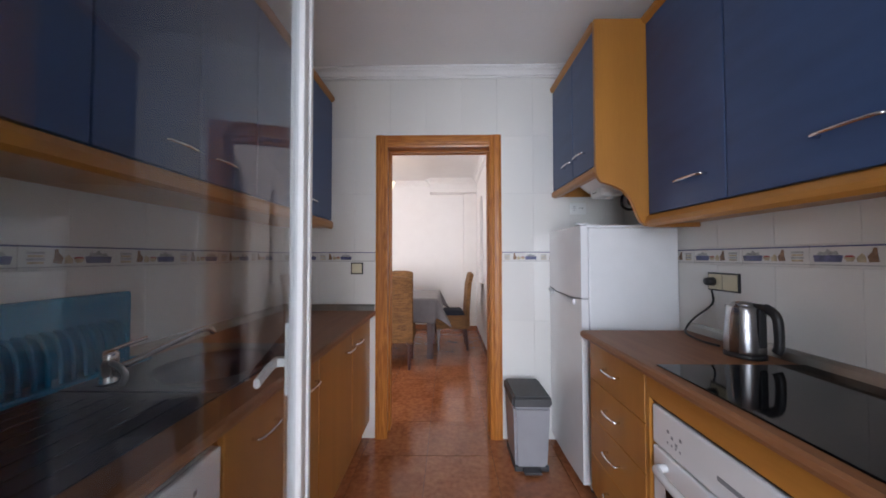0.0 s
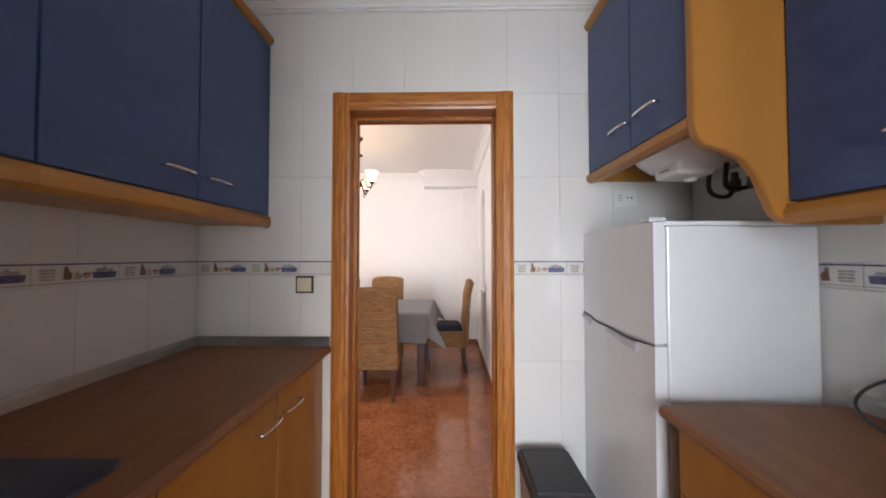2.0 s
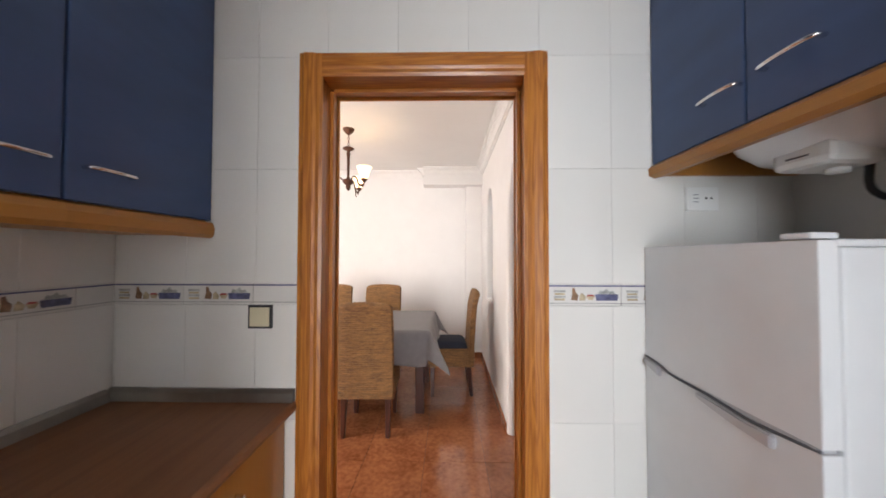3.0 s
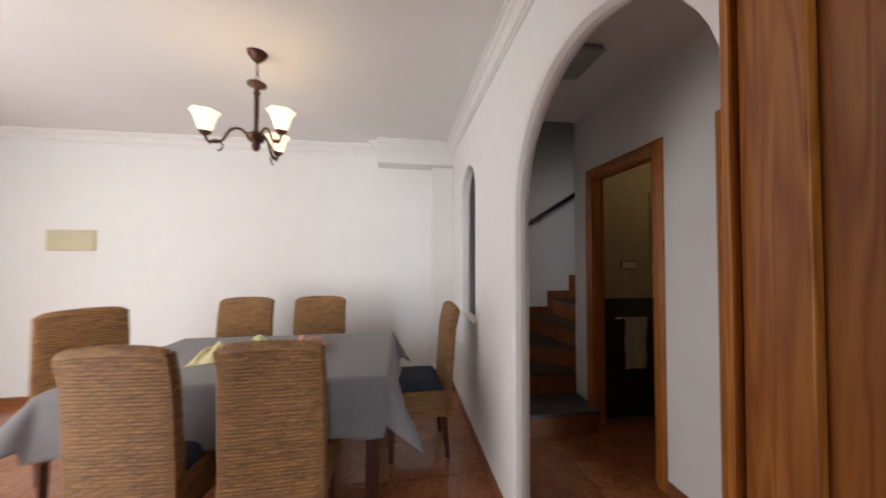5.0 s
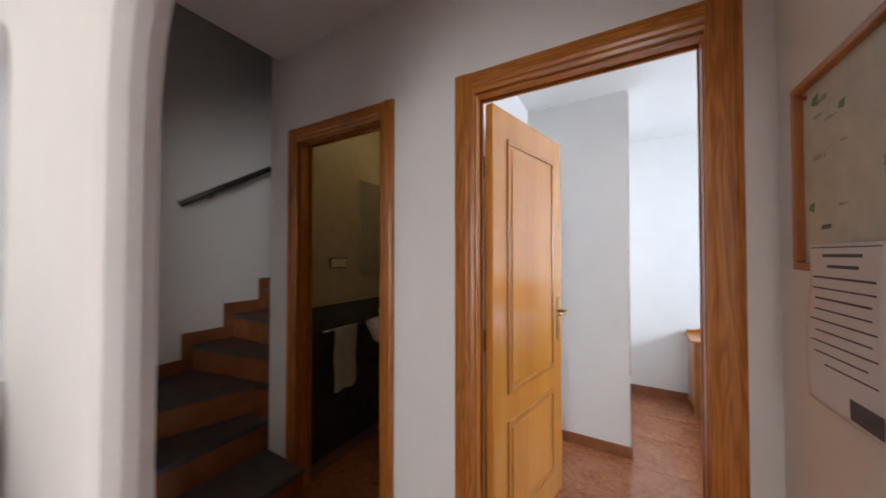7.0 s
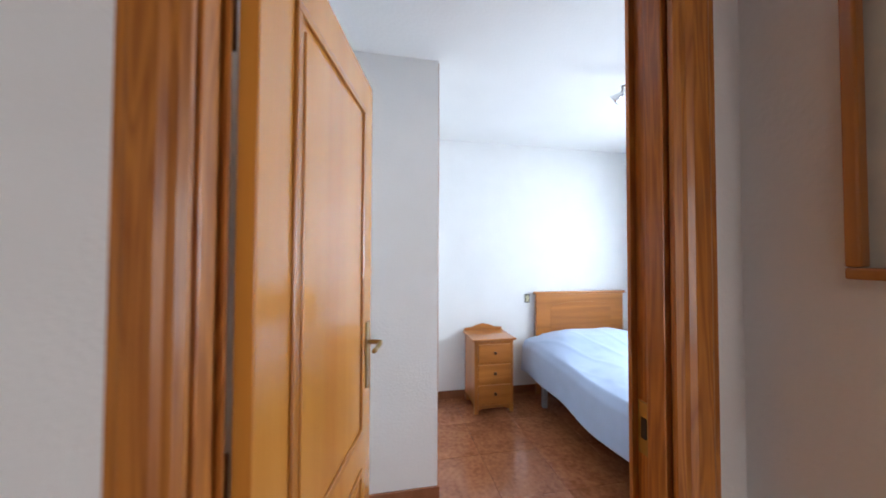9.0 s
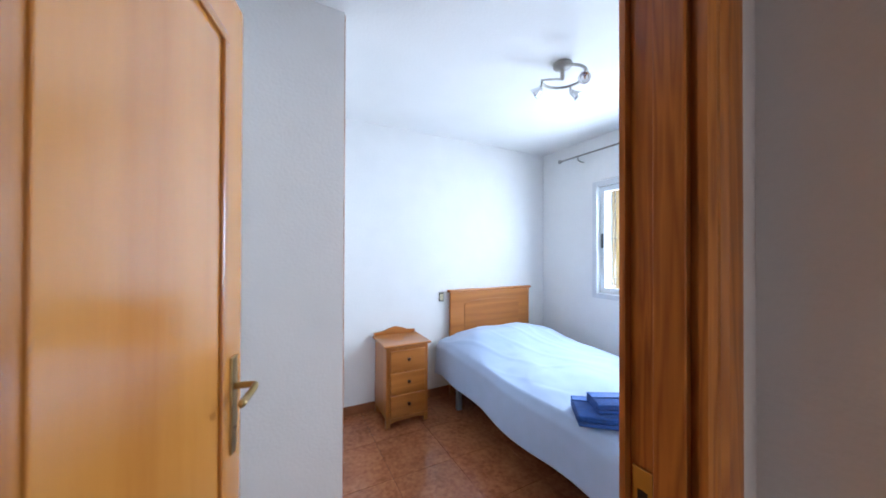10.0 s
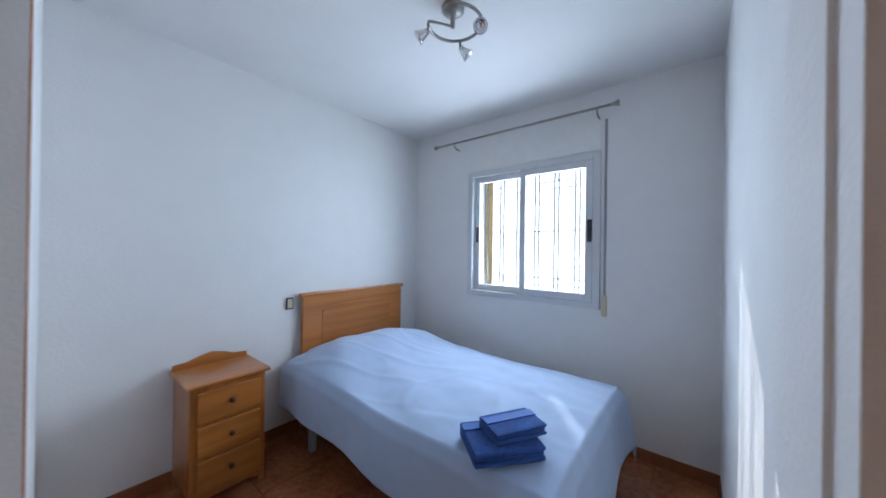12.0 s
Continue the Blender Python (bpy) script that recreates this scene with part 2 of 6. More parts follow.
MAPP = mat("map_print", (0.62, 0.60, 0.50), 0.55, scale=16, second=(0.44, 0.46, 0.44))
MAPG = mat("map_green_print", (0.16, 0.36, 0.14), 0.6, vary=0.2)
MAPGR = mat("map_street_print", (0.40, 0.40, 0.40), 0.6, vary=0.3, scale=90)
PINR = mat("red_pin_plastic", (0.55, 0.05, 0.04), 0.4)
BATHW = mat("bath_wall_tile", (0.40, 0.33, 0.22), 0.3, vary=0.06)
BATHD = mat("bath_dark_tile", (0.05, 0.05, 0.055), 0.25, vary=0.15)
MIRROR = mat("mirror_silver", (0.8, 0.8, 0.8), 0.03, 1.0, vary=0.005)
CERAMIC = mat("white_ceramic", (0.78, 0.78, 0.77), 0.12, coat=0.5, vary=0.01)
HALLGL = mat("grey_frosted_glass", (0.30, 0.33, 0.31), 0.3, vary=0.05)
IRON = mat("painted_iron", (0.16, 0.15, 0.13), 0.5, 0.3, vary=0.15)
OCHRE = mat("ochre_render", (0.62, 0.42, 0.16), 0.9, vary=0.06, bump=0.3, bump_scale=40)
WHITEOUT = mat("white_render", (0.78, 0.76, 0.72), 0.9, vary=0.04, bump=0.3, bump_scale=30)
PAVE = mat("terrace_paving", (0.62, 0.57, 0.50), 0.7, vary=0.08, scale=6)
# emission stands in for overexposed daylight behind the bedroom window
BACKDROP = mat("glowing_backdrop", (1.0, 0.99, 0.97), 0.9, vary=0.01, emit=5.0)
F_RED = mat("frieze_red_print", (0.42, 0.07, 0.06), 0.25, vary=0.25, scale=60)
F_CREAM = mat("frieze_cream_print", (0.55, 0.45, 0.30), 0.25, vary=0.25, scale=60)
SILVERPL = mat("silver_plastic", (0.50, 0.50, 0.52), 0.3, 0.4, vary=0.04)
GASKET = mat("grey_rubber", (0.10, 0.10, 0.11), 0.6)
DIAL = mat("grey_print", (0.25, 0.26, 0.28), 0.5)


# ---- mesh helpers ----
def bm_box(x0, y0, z0, x1, y1, z1, bevel=0.0, bm=None, seg=2):
    own = bmesh.new()
    bmesh.ops.create_cube(own, size=1)
    for v in own.verts:
        v.co = ((x0 + x1) / 2 + v.co.x * (x1 - x0), (y0 + y1) / 2 + v.co.y * (y1 - y0), (z0 + z1) / 2 + v.co.z * (z1 - z0))
    if bevel:
        bmesh.ops.bevel(own, geom=own.edges[:], offset=bevel, segments=seg, affect="EDGES", profile=0.5)
    return merge(bm, own)


def merge(bm, own):
    if bm is None:
        return own
    me = bpy.data.meshes.new("tmp")
    own.to_mesh(me)
    own.free()
    bm.from_mesh(me)
    bpy.data.meshes.remove(me)
    return bm


def bm_prism(points, axis, a, b, bm=None, bevel=0.0):
    """A polygon of (u, v) pushed along an axis from a to b."""
    own = bmesh.new()

    def at(u, v, w):
        return {"x": (w, u, v), "y": (u, w, v), "z": (u, v, w)}[axis]
    lo = [own.verts.new(at(u, v, a)) for u, v in points]
    hi = [own.verts.new(at(u, v, b)) for u, v in points]
    own.faces.new(lo)
    own.faces.new(hi[::-1])
    n = len(points)
    for i in range(n):
        own.faces.new((lo[i], hi[i], hi[(i + 1) % n], lo[(i + 1) % n]))
    bmesh.ops.recalc_face_normals(own, faces=own.faces[:])
    if bevel:
        bmesh.ops.bevel(own, geom=own.edges[:], offset=bevel, segments=2, affect="EDGES")
    return merge(bm, own)


def bm_lathe(profile, centre, seg=24, axis="z", bm=None):
    """A profile of (radius, height) turned round an axis."""
    own = bmesh.new()
    rings = []
    for r, h in profile:
        ring = []
        for i in range(seg):
            a = 2 * math.pi * i / seg
            p = (r * math.cos(a), r * math.sin(a), h)
            p = {"z": p, "y": (p[0], p[2], p[1]), "x": (p[2], p[0], p[1])}[axis]
            ring.append(own.verts.new(Vector(centre) + Vector(p)))
        rings.append(ring)
    for a, b in zip(rings, rings[1:]):
        for i in range(seg):
            own.faces.new((a[i], a[(i + 1) % seg], b[(i + 1) % seg], b[i]))
    if profile[0][0] > 1e-5:
        own.faces.new(rings[0][::-1])
    if profile[-1][0] > 1e-5:
        own.faces.new(rings[-1])
    bmesh.ops.remove_doubles(own, verts=own.verts[:], dist=1e-6)
    bmesh.ops.recalc_face_normals(own, faces=own.faces[:])
    for f in own.faces:
        f.smooth = True
    return merge(bm, own)


def bm_tube(points, radius, seg=10, bm=None):
    """A round bar along a path."""
    own = bmesh.new()
    pts = [Vector(p) for p in points]
    rings = []
    up = Vector((0.31, 0.17, 0.93)).normalized()
    for i, p in enumerate(pts):
        d = (pts[min(i + 1, len(pts) - 1)] - pts[max(i - 1, 0)]).normalized()
        u = d.cross(up).normalized()
        w = d.cross(u).normalized()
        r = radius[i] if isinstance(radius, (list, tuple)) else radius
        rings.append([own.verts.new(p + r * (math.cos(2 * math.pi * k / seg) * u + math.sin(2 * math.pi * k / seg) * w)) for k in range(seg)])
    for a, b in zip(rings, rings[1:]):
        for k in range(seg):
            own.faces.new((a[k], a[(k + 1) % seg], b[(k + 1) % seg], b[k]))
    own.faces.new(rings[0][::-1])
    own.faces.new(rings[-1])
    bmesh.ops.recalc_face_normals(own, faces=own.faces[:])
    for f in own.faces:
        f.smooth = True
    return merge(bm, own)


def curve(points, steps=8):
    """Points of a smooth line through the given ones."""
    P = [Vector(p) for p in points]
    P = [P[0] * 2 - P[1]] + P + [P[-1] * 2 - P[-2]]
    out = []
    for i in range(1, len(P) - 2):
        for k in range(steps):
            t = k / steps
            a, b, c, d = P[i - 1:i + 3]
            out.append(0.5 * (2 * b + (c - a) * t + (2 * a - 5 * b + 4 * c - d) * t * t + (3 * b - a - 3 * c + d) * t ** 3))
    return out + [P[-2]]


def bm_grid(nx, ny, f, thick=0.0, bm=None):
    """A sheet whose point (u, v) in 0..1 lies at f(u, v); with a back face if it has thickness."""
    own = bmesh.new()
    V = [[own.verts.new(f(i / nx, j / ny)) for i in range(nx + 1)] for j in range(ny + 1)]
    for j in range(ny):
        for i in range(nx):
            own.faces.new((V[j][i], V[j][i + 1], V[j + 1][i + 1], V[j + 1][i]))
    for fc in own.faces:
        fc.smooth = True
    if thick:
        bmesh.ops.recalc_face_normals(own, faces=own.faces[:])
        bmesh.ops.solidify(own, geom=own.faces[:], thickness=thick)
        bmesh.ops.recalc_face_normals(own, faces=own.faces[:])
    return merge(bm, own)


def base_of(ob):
    p = Vector((0, 0, 0))
    while ob:
        p += ob.location
        ob = ob.parent
    return p


def part(name, bm, material, parent=None, label=""):
    """One mesh object under a thing or a part; the bmesh is given in the world's metres."""
    me = bpy.data.meshes.new(name)
    if parent is not None:
        bmesh.ops.translate(bm, verts=bm.verts[:], vec=-base_of(parent))
    bm.to_mesh(me)
    bm.free()
    me.materials.append(material)
    ob = new(name, me)
    ob.parent = parent
    if label:
        ob["label"] = label
    return ob


def thing(name, place, label, category, group="", kind=""):
    ob = new(name)
    ob.empty_display_size = 0.1
    ob.location = place
    return tagged(ob, label, category, group, kind)


def solo(name, bm, material, label, category, group="", kind=""):
    """A thing that is a single mesh."""
    return tagged(part(name, bm, material), label, category, group, kind)


def structure(name, bm, material, label="", category=""):
    return tagged(part(name, bm, material), label, category, "", "structure")


def piece(name, me, place, parent, turn=None):
    ob = new(name, me)
    ob.parent = parent
    ob.location = place
    if turn:
        ob.rotation_euler = turn
    return ob


def mesh_of(name, bm, material):
    me = bpy.data.meshes.new(name)
    bm.to_mesh(me)
    bm.free()
    me.materials.append(material)
    return me


def bow_handle(parent, p, q, out, r=0.006, stand=0.03):
    """A bow handle between p and q that stands off along out."""
    p, q, o = Vector(p), Vector(q), Vector(out)
    d = (q - p)
    pts = [p, p + o * stand * 0.7, p + d * 0.10 + o * stand, p + d * 0.5 + o * stand * 1.15, p + d * 0.9 + o * stand, q + o * stand * 0.7, q]
    return part("handle", bm_tube(curve(pts, 4), r, 8), CHROME, parent, "chrome bow handle")

# ---- structure ----
CH = 2.57      # ceiling, kitchen, dining and hall
BCH = 2.50     # ceiling, bedroom
floor = structure("floor", bm_box(-6.6, -0.1, -0.12, 4.9, 6.0, -0.004), FGROUT, "glossy terracotta floor tiles with thin joints", "floor")
structure("ceiling_main", bm_box(-6.6, -0.1, CH, 1.075, 6.0, CH + 0.12), CEIL, "white painted flat ceiling", "ceiling")
structure("ceiling_hall", bm_box(1.075, 2.56, CH, 2.09, 4.89, CH + 0.12), CEIL, "white painted hall ceiling", "ceiling")
structure("ceiling_kitchen_corner", bm_box(1.075, -0.1, CH, 1.87, 2.56, CH + 0.12), CEIL, "white painted kitchen ceiling", "ceiling")
structure("ceiling_bedroom", bm_box(1.99, 0.30, BCH, 4.75, 3.85, BCH + 0.07), CEIL, "white painted bedroom ceiling", "ceiling")
structure("ceiling_bath", bm_box(2.076, 3.85, 2.45, 3.6, 4.95, 2.6), CEIL, "white bathroom ceiling", "ceiling")


def wall_with_hole(name, axis, a, b, u0, u1, z0, z1, hole, label, material=PLASTER):
    """A wall slab across an axis from a to b, with one rectangular opening (hu0, hu1, hz0, hz1)."""
    bm = bmesh.new()
    hu0, hu1, hz0, hz1 = hole

    def slab(p, q, r, s):
        if q - p > 1e-4 and s - r > 1e-4:
            if axis == "y":
                bm_box(p, a, r, q, b, s, bm=bm)
            else:
                bm_box(a, p, r, b, q, s, bm=bm)
    slab(u0, hu0, z0, z1)
    slab(hu1, u1, z0, z1)
    slab(hu0, hu1, z0, hz0)
    slab(hu0, hu1, hz1, z1)
    return structure(name, bm, material, label, "wall")


def arch_points(y0, y1, spring, steps=24):
    c, r = (y0 + y1) / 2, (y1 - y0) / 2
    return [(c + r * math.cos(math.pi * k / steps), spring + r * math.sin(math.pi * k / steps)) for k in range(steps + 1)]


def bm_arched_slab(x0, x1, ya, yb, z0, z1, y0, y1, sill, spring, rim=0.02):
    """A wall piece ya..yb with an arched opening y0..y1 whose rim is rounded over."""
    own = bmesh.new()
    inner = [(y1, sill)] + arch_points(y0, y1, spring) + [(y0, sill)]
    c, r = (y0 + y1) / 2, (y1 - y0) / 2
    outer = []
    for y, z in inner:
        if z <= spring + 1e-6:
            outer.append((yb if y > c else ya, z))
        else:
            dy, dz = (y - c), (z - spring)
            ty = ((yb - c) / dy) if dy > 1e-6 else (((ya - c) / dy) if dy < -1e-6 else 1e9)
            tz = (z1 - spring) / dz
            t = min(ty, tz)
            outer.append((c + dy * t, spring + dz * t))
    prof = [(x0 + rim, 0.0), (x0 + rim * 0.3, rim * 0.3), (x0, rim), None, (x1, rim), (x1 - rim * 0.3, rim * 0.3), (x1 - rim, 0.0)]
    n = len(inner)

    def off(i, d):
        y, z = inner[i]
        if z <= spring + 1e-6:
            return (y + (d if y > c else -d), z)
        dv = Vector((y - c, z - spring)).normalized()
        return (y + dv.x * d, z + dv.y * d)
    rows = []
    for p in [("o", x0), prof[2], prof[1], prof[0], prof[6], prof[5], prof[4], ("o", x1)]:
        row = []
        for i in range(n):
            if p[0] == "o":
                y, z = outer[i]
                row.append(own.verts.new((p[1], y, z)))
            else:
                y, z = off(i, p[1])
                row.append(own.verts.new((p[0], y, z)))
        rows.append(row)
    for a, b in zip(rows, rows[1:]):
        for i in range(n - 1):
            own.faces.new((a[i], a[i + 1], b[i + 1], b[i]))
    # the two top corners beyond the fan
    for x in (x0, x1):
        for side in (0, 1):
            pts = [o for o in outer if (o[0] > c) == (side == 0)]
            corner = (yb if side == 0 else ya, z1)
            side_pts = sorted([p for p in pts if abs(p[0] - corner[0]) < 1e-5], key=lambda p: p[1])
            top_pts = sorted([p for p in pts if abs(p[1] - z1) < 1e-5], key=lambda p: abs(p[0] - corner[0]))
            if side_pts and top_pts:
                a, b = side_pts[-1], top_pts[0]
                own.faces.new([own.verts.new((x, *q)) for q in (a, corner, b)])
    bmesh.ops.remove_doubles(own, verts=own.verts[:], dist=1e-5)
    bmesh.ops.recalc_face_normals(own, faces=own.faces[:])
    return own


# the wall between kitchen and dining room, with its doorway
KD = (0.037, 0.830, -0.12, 2.057)
wall_kd = wall_with_hole("wall_kitchen_end", "y", 2.445, 2.60, -0.80, 2.135, -0.12, CH, KD, "white kitchen end wall with pale glazed tiles")
wall_left = structure("wall_kitchen_left", bm_box(-0.80, -0.1, -0.12, -0.672, 2.445, CH), GROUT, "white tiled kitchen side wall", "wall")
wall_right = structure("wall_kitchen_right", bm_box(1.727, -0.1, -0.12, 1.87, 2.445, CH), GROUT, "white tiled kitchen wall behind the hob", "wall")
wall_with_hole("wall_kitchen_back", "y", -0.1, 0.06, -0.672, 1.727, -0.12, CH, (0.22, 1.14, -0.12, 2.12), "white kitchen wall with the back door opening")

structure("wall_hall_south", bm_box(1.075, 2.60, -0.12, 1.985, 2.69, CH), PLASTER, "white hall wall with a framed map", "wall")
# wall with the arches, between dining room and hall
AX0, AX1 = 0.985, 1.075
structure("wall_arch_1", bm_arched_slab(AX0, AX1, 2.60, 4.30, -0.12, CH, 2.775, 3.80, -0.12, 1.615, 0.034), PLASTER, "white plaster wall with a round-headed arch", "wall")
structure("wall_arch_2", bm_arched_slab(AX0, AX1, 4.30, 5.76, 0.87, CH, 4.64, 5.18, 0.87, 1.872, 0.02), PLASTER, "white plaster wall with a narrow arched opening", "wall")
structure("wall_arch_3", bm_box(AX0, 4.30, -0.12, AX1, 5.76, 0.87), PLASTER, "white plaster wall below the narrow opening", "wall")
structure("wall_dining_end", bm_box(-6.6, 5.76, -0.12, 3.4, 5.9, 4.3), PLASTER, "plain white plaster wall behind the dining table", "wall")
wall_with_hole("wall_dining_front", "y", 2.48, 2.60, -6.6, -0.80, -0.12, CH, (-3.7, -1.5, 0.05, 2.35), "white wall with wide patio glazing")
structure("wall_living", bm_box(-6.6, 2.60, -0.12, -6.5, 5.76, CH), PLASTER, "plain white wall", "wall")
structure("wall_pilaster", bm_box(0.765, 5.66, -0.004, 0.984, 5.76, 2.34, 0.004), PLASTER, "shallow white pilaster in the corner", "wall")
structure("wall_soffit", bm_box(0.19, 5.56, 2.34, 0.984, 5.76, CH, 0.004), PLASTER, "boxed white beam below the ceiling", "wall")

# hall wall with bathroom and bedroom doors
WX0, WX1 = 1.985, 2.075
bm = bmesh.new()
for y0, y1, z0, z1 in ((2.60, 2.801, -0.12, CH), (2.801, 3.614, 2.062, CH), (3.614, 4.018, -0.12, CH), (4.018, 4.727, 2.062, CH), (4.727, 4.89, -0.12, CH)):
    bm_box(WX0, y0, z0, WX1, y1, z1, bm=bm)
structure("wall_hall", bm, PLASTER, "white plaster hall wall with two doorways", "wall")
structure("wall_bedroom_door_return", bm_box(1.99, 0.30, -0.12, 2.10, 2.60, CH), PLASTER, "white bedroom wall streaked by sunlight", "wall")
structure("wall_bedroom_nib", bm_box(2.075, 2.60, -0.12, 2.130, 2.655, CH), PLASTER, "white wall nib beside the door", "wall")
wall_win = wall_with_hole("wall_bedroom_window", "y", 0.30, 0.56, 2.10, 4.53, -0.12, CH, (2.77, 3.84, 0.97, 2.04), "white bedroom wall with a sliding window")
structure("wall_bedroom_head", bm_box(4.53, 0.30, -0.12, 4.68, 3.85, CH), PLASTER, "white bedroom wall behind the headboard", "wall")
structure("wall_bedroom_cupboard", bm_box(3.31, 3.02, -0.12, 4.53, 3.85, CH), PLASTER, "white boxed-out bedroom corner", "wall")
structure("wall_bedroom_north", bm_box(2.075, 3.70, -0.12, 3.31, 3.85, CH), PLASTER, "white bedroom wall behind the open door", "wall")
structure("trim_cupboard_edge", bm_box(3.312, 3.016, 0.55, 3.324, 3.0198, BCH - 0.01, 0.001), BED_WOOD, "narrow worn wooden edge strip on the corner", "trim")
structure("wall_stair_side", bm_box(1.985, 4.89, -0.12, 3.4, 4.95, 4.3), PLASTER, "white wall beside the stairs", "wall")
structure("wall_stair_far", bm_box(3.4, 4.89, -0.12, 3.5, 5.9, 4.3), PLASTER, "white wall at the top of the stairs", "wall")
structure("wall_stair_upper", bm_box(0.985, 4.80, CH + 0.12, 1.985, 4.89, 4.3), PLASTER, "white stairwell wall", "wall")
structure("wall_stair_upper_side", bm_box(0.985, 4.89, CH, 1.07, 5.76, 4.3), PLASTER, "white stairwell wall", "wall")
structure("ceiling_stair", bm_prism([(0.98, 4.3), (3.5, 4.3), (3.5, 4.4), (0.98, 4.4)], "y", 4.8, 5.9), CEIL, "stairwell ceiling", "ceiling")

# cornices: a stepped moulding run round the ceiling
COR = [(0, 0), (0.085, 0), (0.085, -0.016), (0.066, -0.018), (0.062, -0.034), (0.046, -0.040), (0.032, -0.062), (0.028, -0.078), (0.014, -0.080), (0.014, -0.098), (0, -0.098)]


def cornice(name, axis, wall, way, a, b, size=1.0):
    pts = [(wall + way * u * size, CH + v * size) for u, v in COR]
    structure(name, bm_prism(pts, "x" if axis == "y" else "y", a, b), MOULD, "white stepped plaster cornice", "cornice")


cornice("trim_cornice_1", "y", 2.436, -1, -0.664, 1.719, 0.68)
cornice("trim_cornice_2", "x", -0.664, 1, 0.06, 2.436, 0.68)
cornice("trim_cornice_3", "x", 1.719, -1, 0.06, 2.436, 0.68)
cornice("trim_cornice_4", "x", 0.985, -1, 2.60, 5.56)
cornice("trim_cornice_5", "y", 5.76, -1, -6.5, 0.19)
cornice("trim_cornice_6", "y", 5.56, -1, 0.19, 0.985)
cornice("trim_cornice_7", "x", 0.19, -1, 5.56, 5.76)

# skirting tiles
def skirting(name, x0, y0, x1, y1, z=0.075):
    structure(name, bm_box(x0, y0, -0.004, x1, y1, z, 0.002), SKIRT, "terracotta skirting tiles", "skirting")


skirting("baseboard_1", 0.972, 3.84, 0.985, 5.66)
skirting("baseboard_2", -6.5, 5.748, 0.765, 5.76)
skirting("baseboard_3", 0.765, 5.648, 0.985, 5.66)
skirting("baseboard_4", 4.518, 0.56, 4.53, 3.02)
skirting("baseboard_5", 2.10, 0.56, 4.518, 0.572)
skirting("baseboard_6", 2.10, 0.572, 2.112, 2.60)
skirting("baseboard_7", 3.298, 3.008, 3.31, 3.70)
skirting("baseboard_8", 3.31, 3.008, 4.518, 3.02)
skirting("baseboard_9", 2.10, 3.688, 3.298, 3.70)
skirting("baseboard_10", 1.973, 3.66, 1.985, 3.97)
skirting("baseboard_11", 1.09, 2.69, 1.973, 2.702)


# ---- doors ----
def casing_profile(w, d):
    return [(0, 0), (w, 0), (w, d * 0.55), (w * 0.86, d * 0.8), (w * 0.72, d * 0.72), (w * 0.6, d), (w * 0.22, d), (w * 0.12, d * 0.75), (0, d * 0.7)]


def door_frame(name, axis, faces, u0, u1, top, w, lining, label):
    """Casings on both faces of a wall and the lining between them. faces: (low, high) of the wall; u0..u1 outer width."""
    ob = thing(name, ((u0 + u1) / 2, faces[0], 0) if axis == "y" else (faces[0], (u0 + u1) / 2, 0), label, "door frame", "", "structure")
    d = 0.016
    hm = PINEH if axis == "y" else PINEY
    for face, way in ((faces[0], -1), (faces[1], 1)):
        for u, s in ((u0, 1), (u1, -1)):
            pts = [(u + s * p, face + way * q) for p, q in casing_profile(w, d)]
            if axis == "x":
                pts = [(q, p) for p, q in pts]
            part("jamb_casing", bm_prism(pts, "z", 0, top), PINE, ob)
        own = bmesh.new()
        prof = [(face + way * q, top - p) for p, q in casing_profile(w, d)]
        if axis == "y":
            own = bm_prism([(y, z) for y, z in prof], "x", u0 + w * 0.98, u1 - w * 0.98, own)
        else:
            own = bm_prism([(x, z) for x, z in prof], "y", u0 + w * 0.98, u1 - w * 0.98, own)
        part("head_casing", own, hm, ob)
    a, b = faces
    t = 0.03
    i0, i1 = u0 + w - 0.012, u1 - w + 0.012

    def bx(p0, p1, q0, q1, z0, z1):
        return bm_box(p0, q0, z0, p1, q1, z1, 0.002) if axis == "y" else bm_box(q0, p0, z0, q1, p1, z1, 0.002)
    part("lining", bx(i0 - t, i0, a, b, 0, top - w + 0.012), PINE, ob)
    part("lining", bx(i1, i1 + t, a, b, 0, top - w + 0.012), PINE, ob)
    part("lining", bx(i0 - t, i1 + t, a, b, top - w + 0.012, top - w + 0.04), hm, ob)
    m = lining
    part("stop", bx(i0, i0 + 0.014, m, b - 0.038, 0, top - w), PINE, ob)
    part("stop", bx(i1 - 0.014, i1, m, b - 0.038, 0, top - w), PINE, ob)
    part("stop", bx(i0 + 0.014, i1 - 0.014, m, b - 0.038, top - w - 0.004, top - w + 0.011), hm, ob)
    return ob


door_frame("door_1", "y", (2.436, 2.60), -0.004, 0.871, 2.10, 0.083, 2.53, "honey pine door frame without a door leaf")
fr2 = door_frame("door_2", "x", (1.985, 2.075), 2.76, 3.655, 2.105, 0.083, 1.998, "honey pine bedroom door frame")
door_frame("door_3", "x", (1.985, 2.075), 3.98, 4.765, 2.10, 0.08, 1.998, "honey pine bathroom door frame")
part("strike_plate", bm_box(2.042, 2.8315, 0.985, 2.070, 2.8345, 1.085, 0.001), BRASS, fr2, "brass strike plate")
part("strike_slot", bm_box(2.049, 2.8344, 1.015, 2.062, 2.8356, 1.055), EDGE, fr2, "dark latch hole")


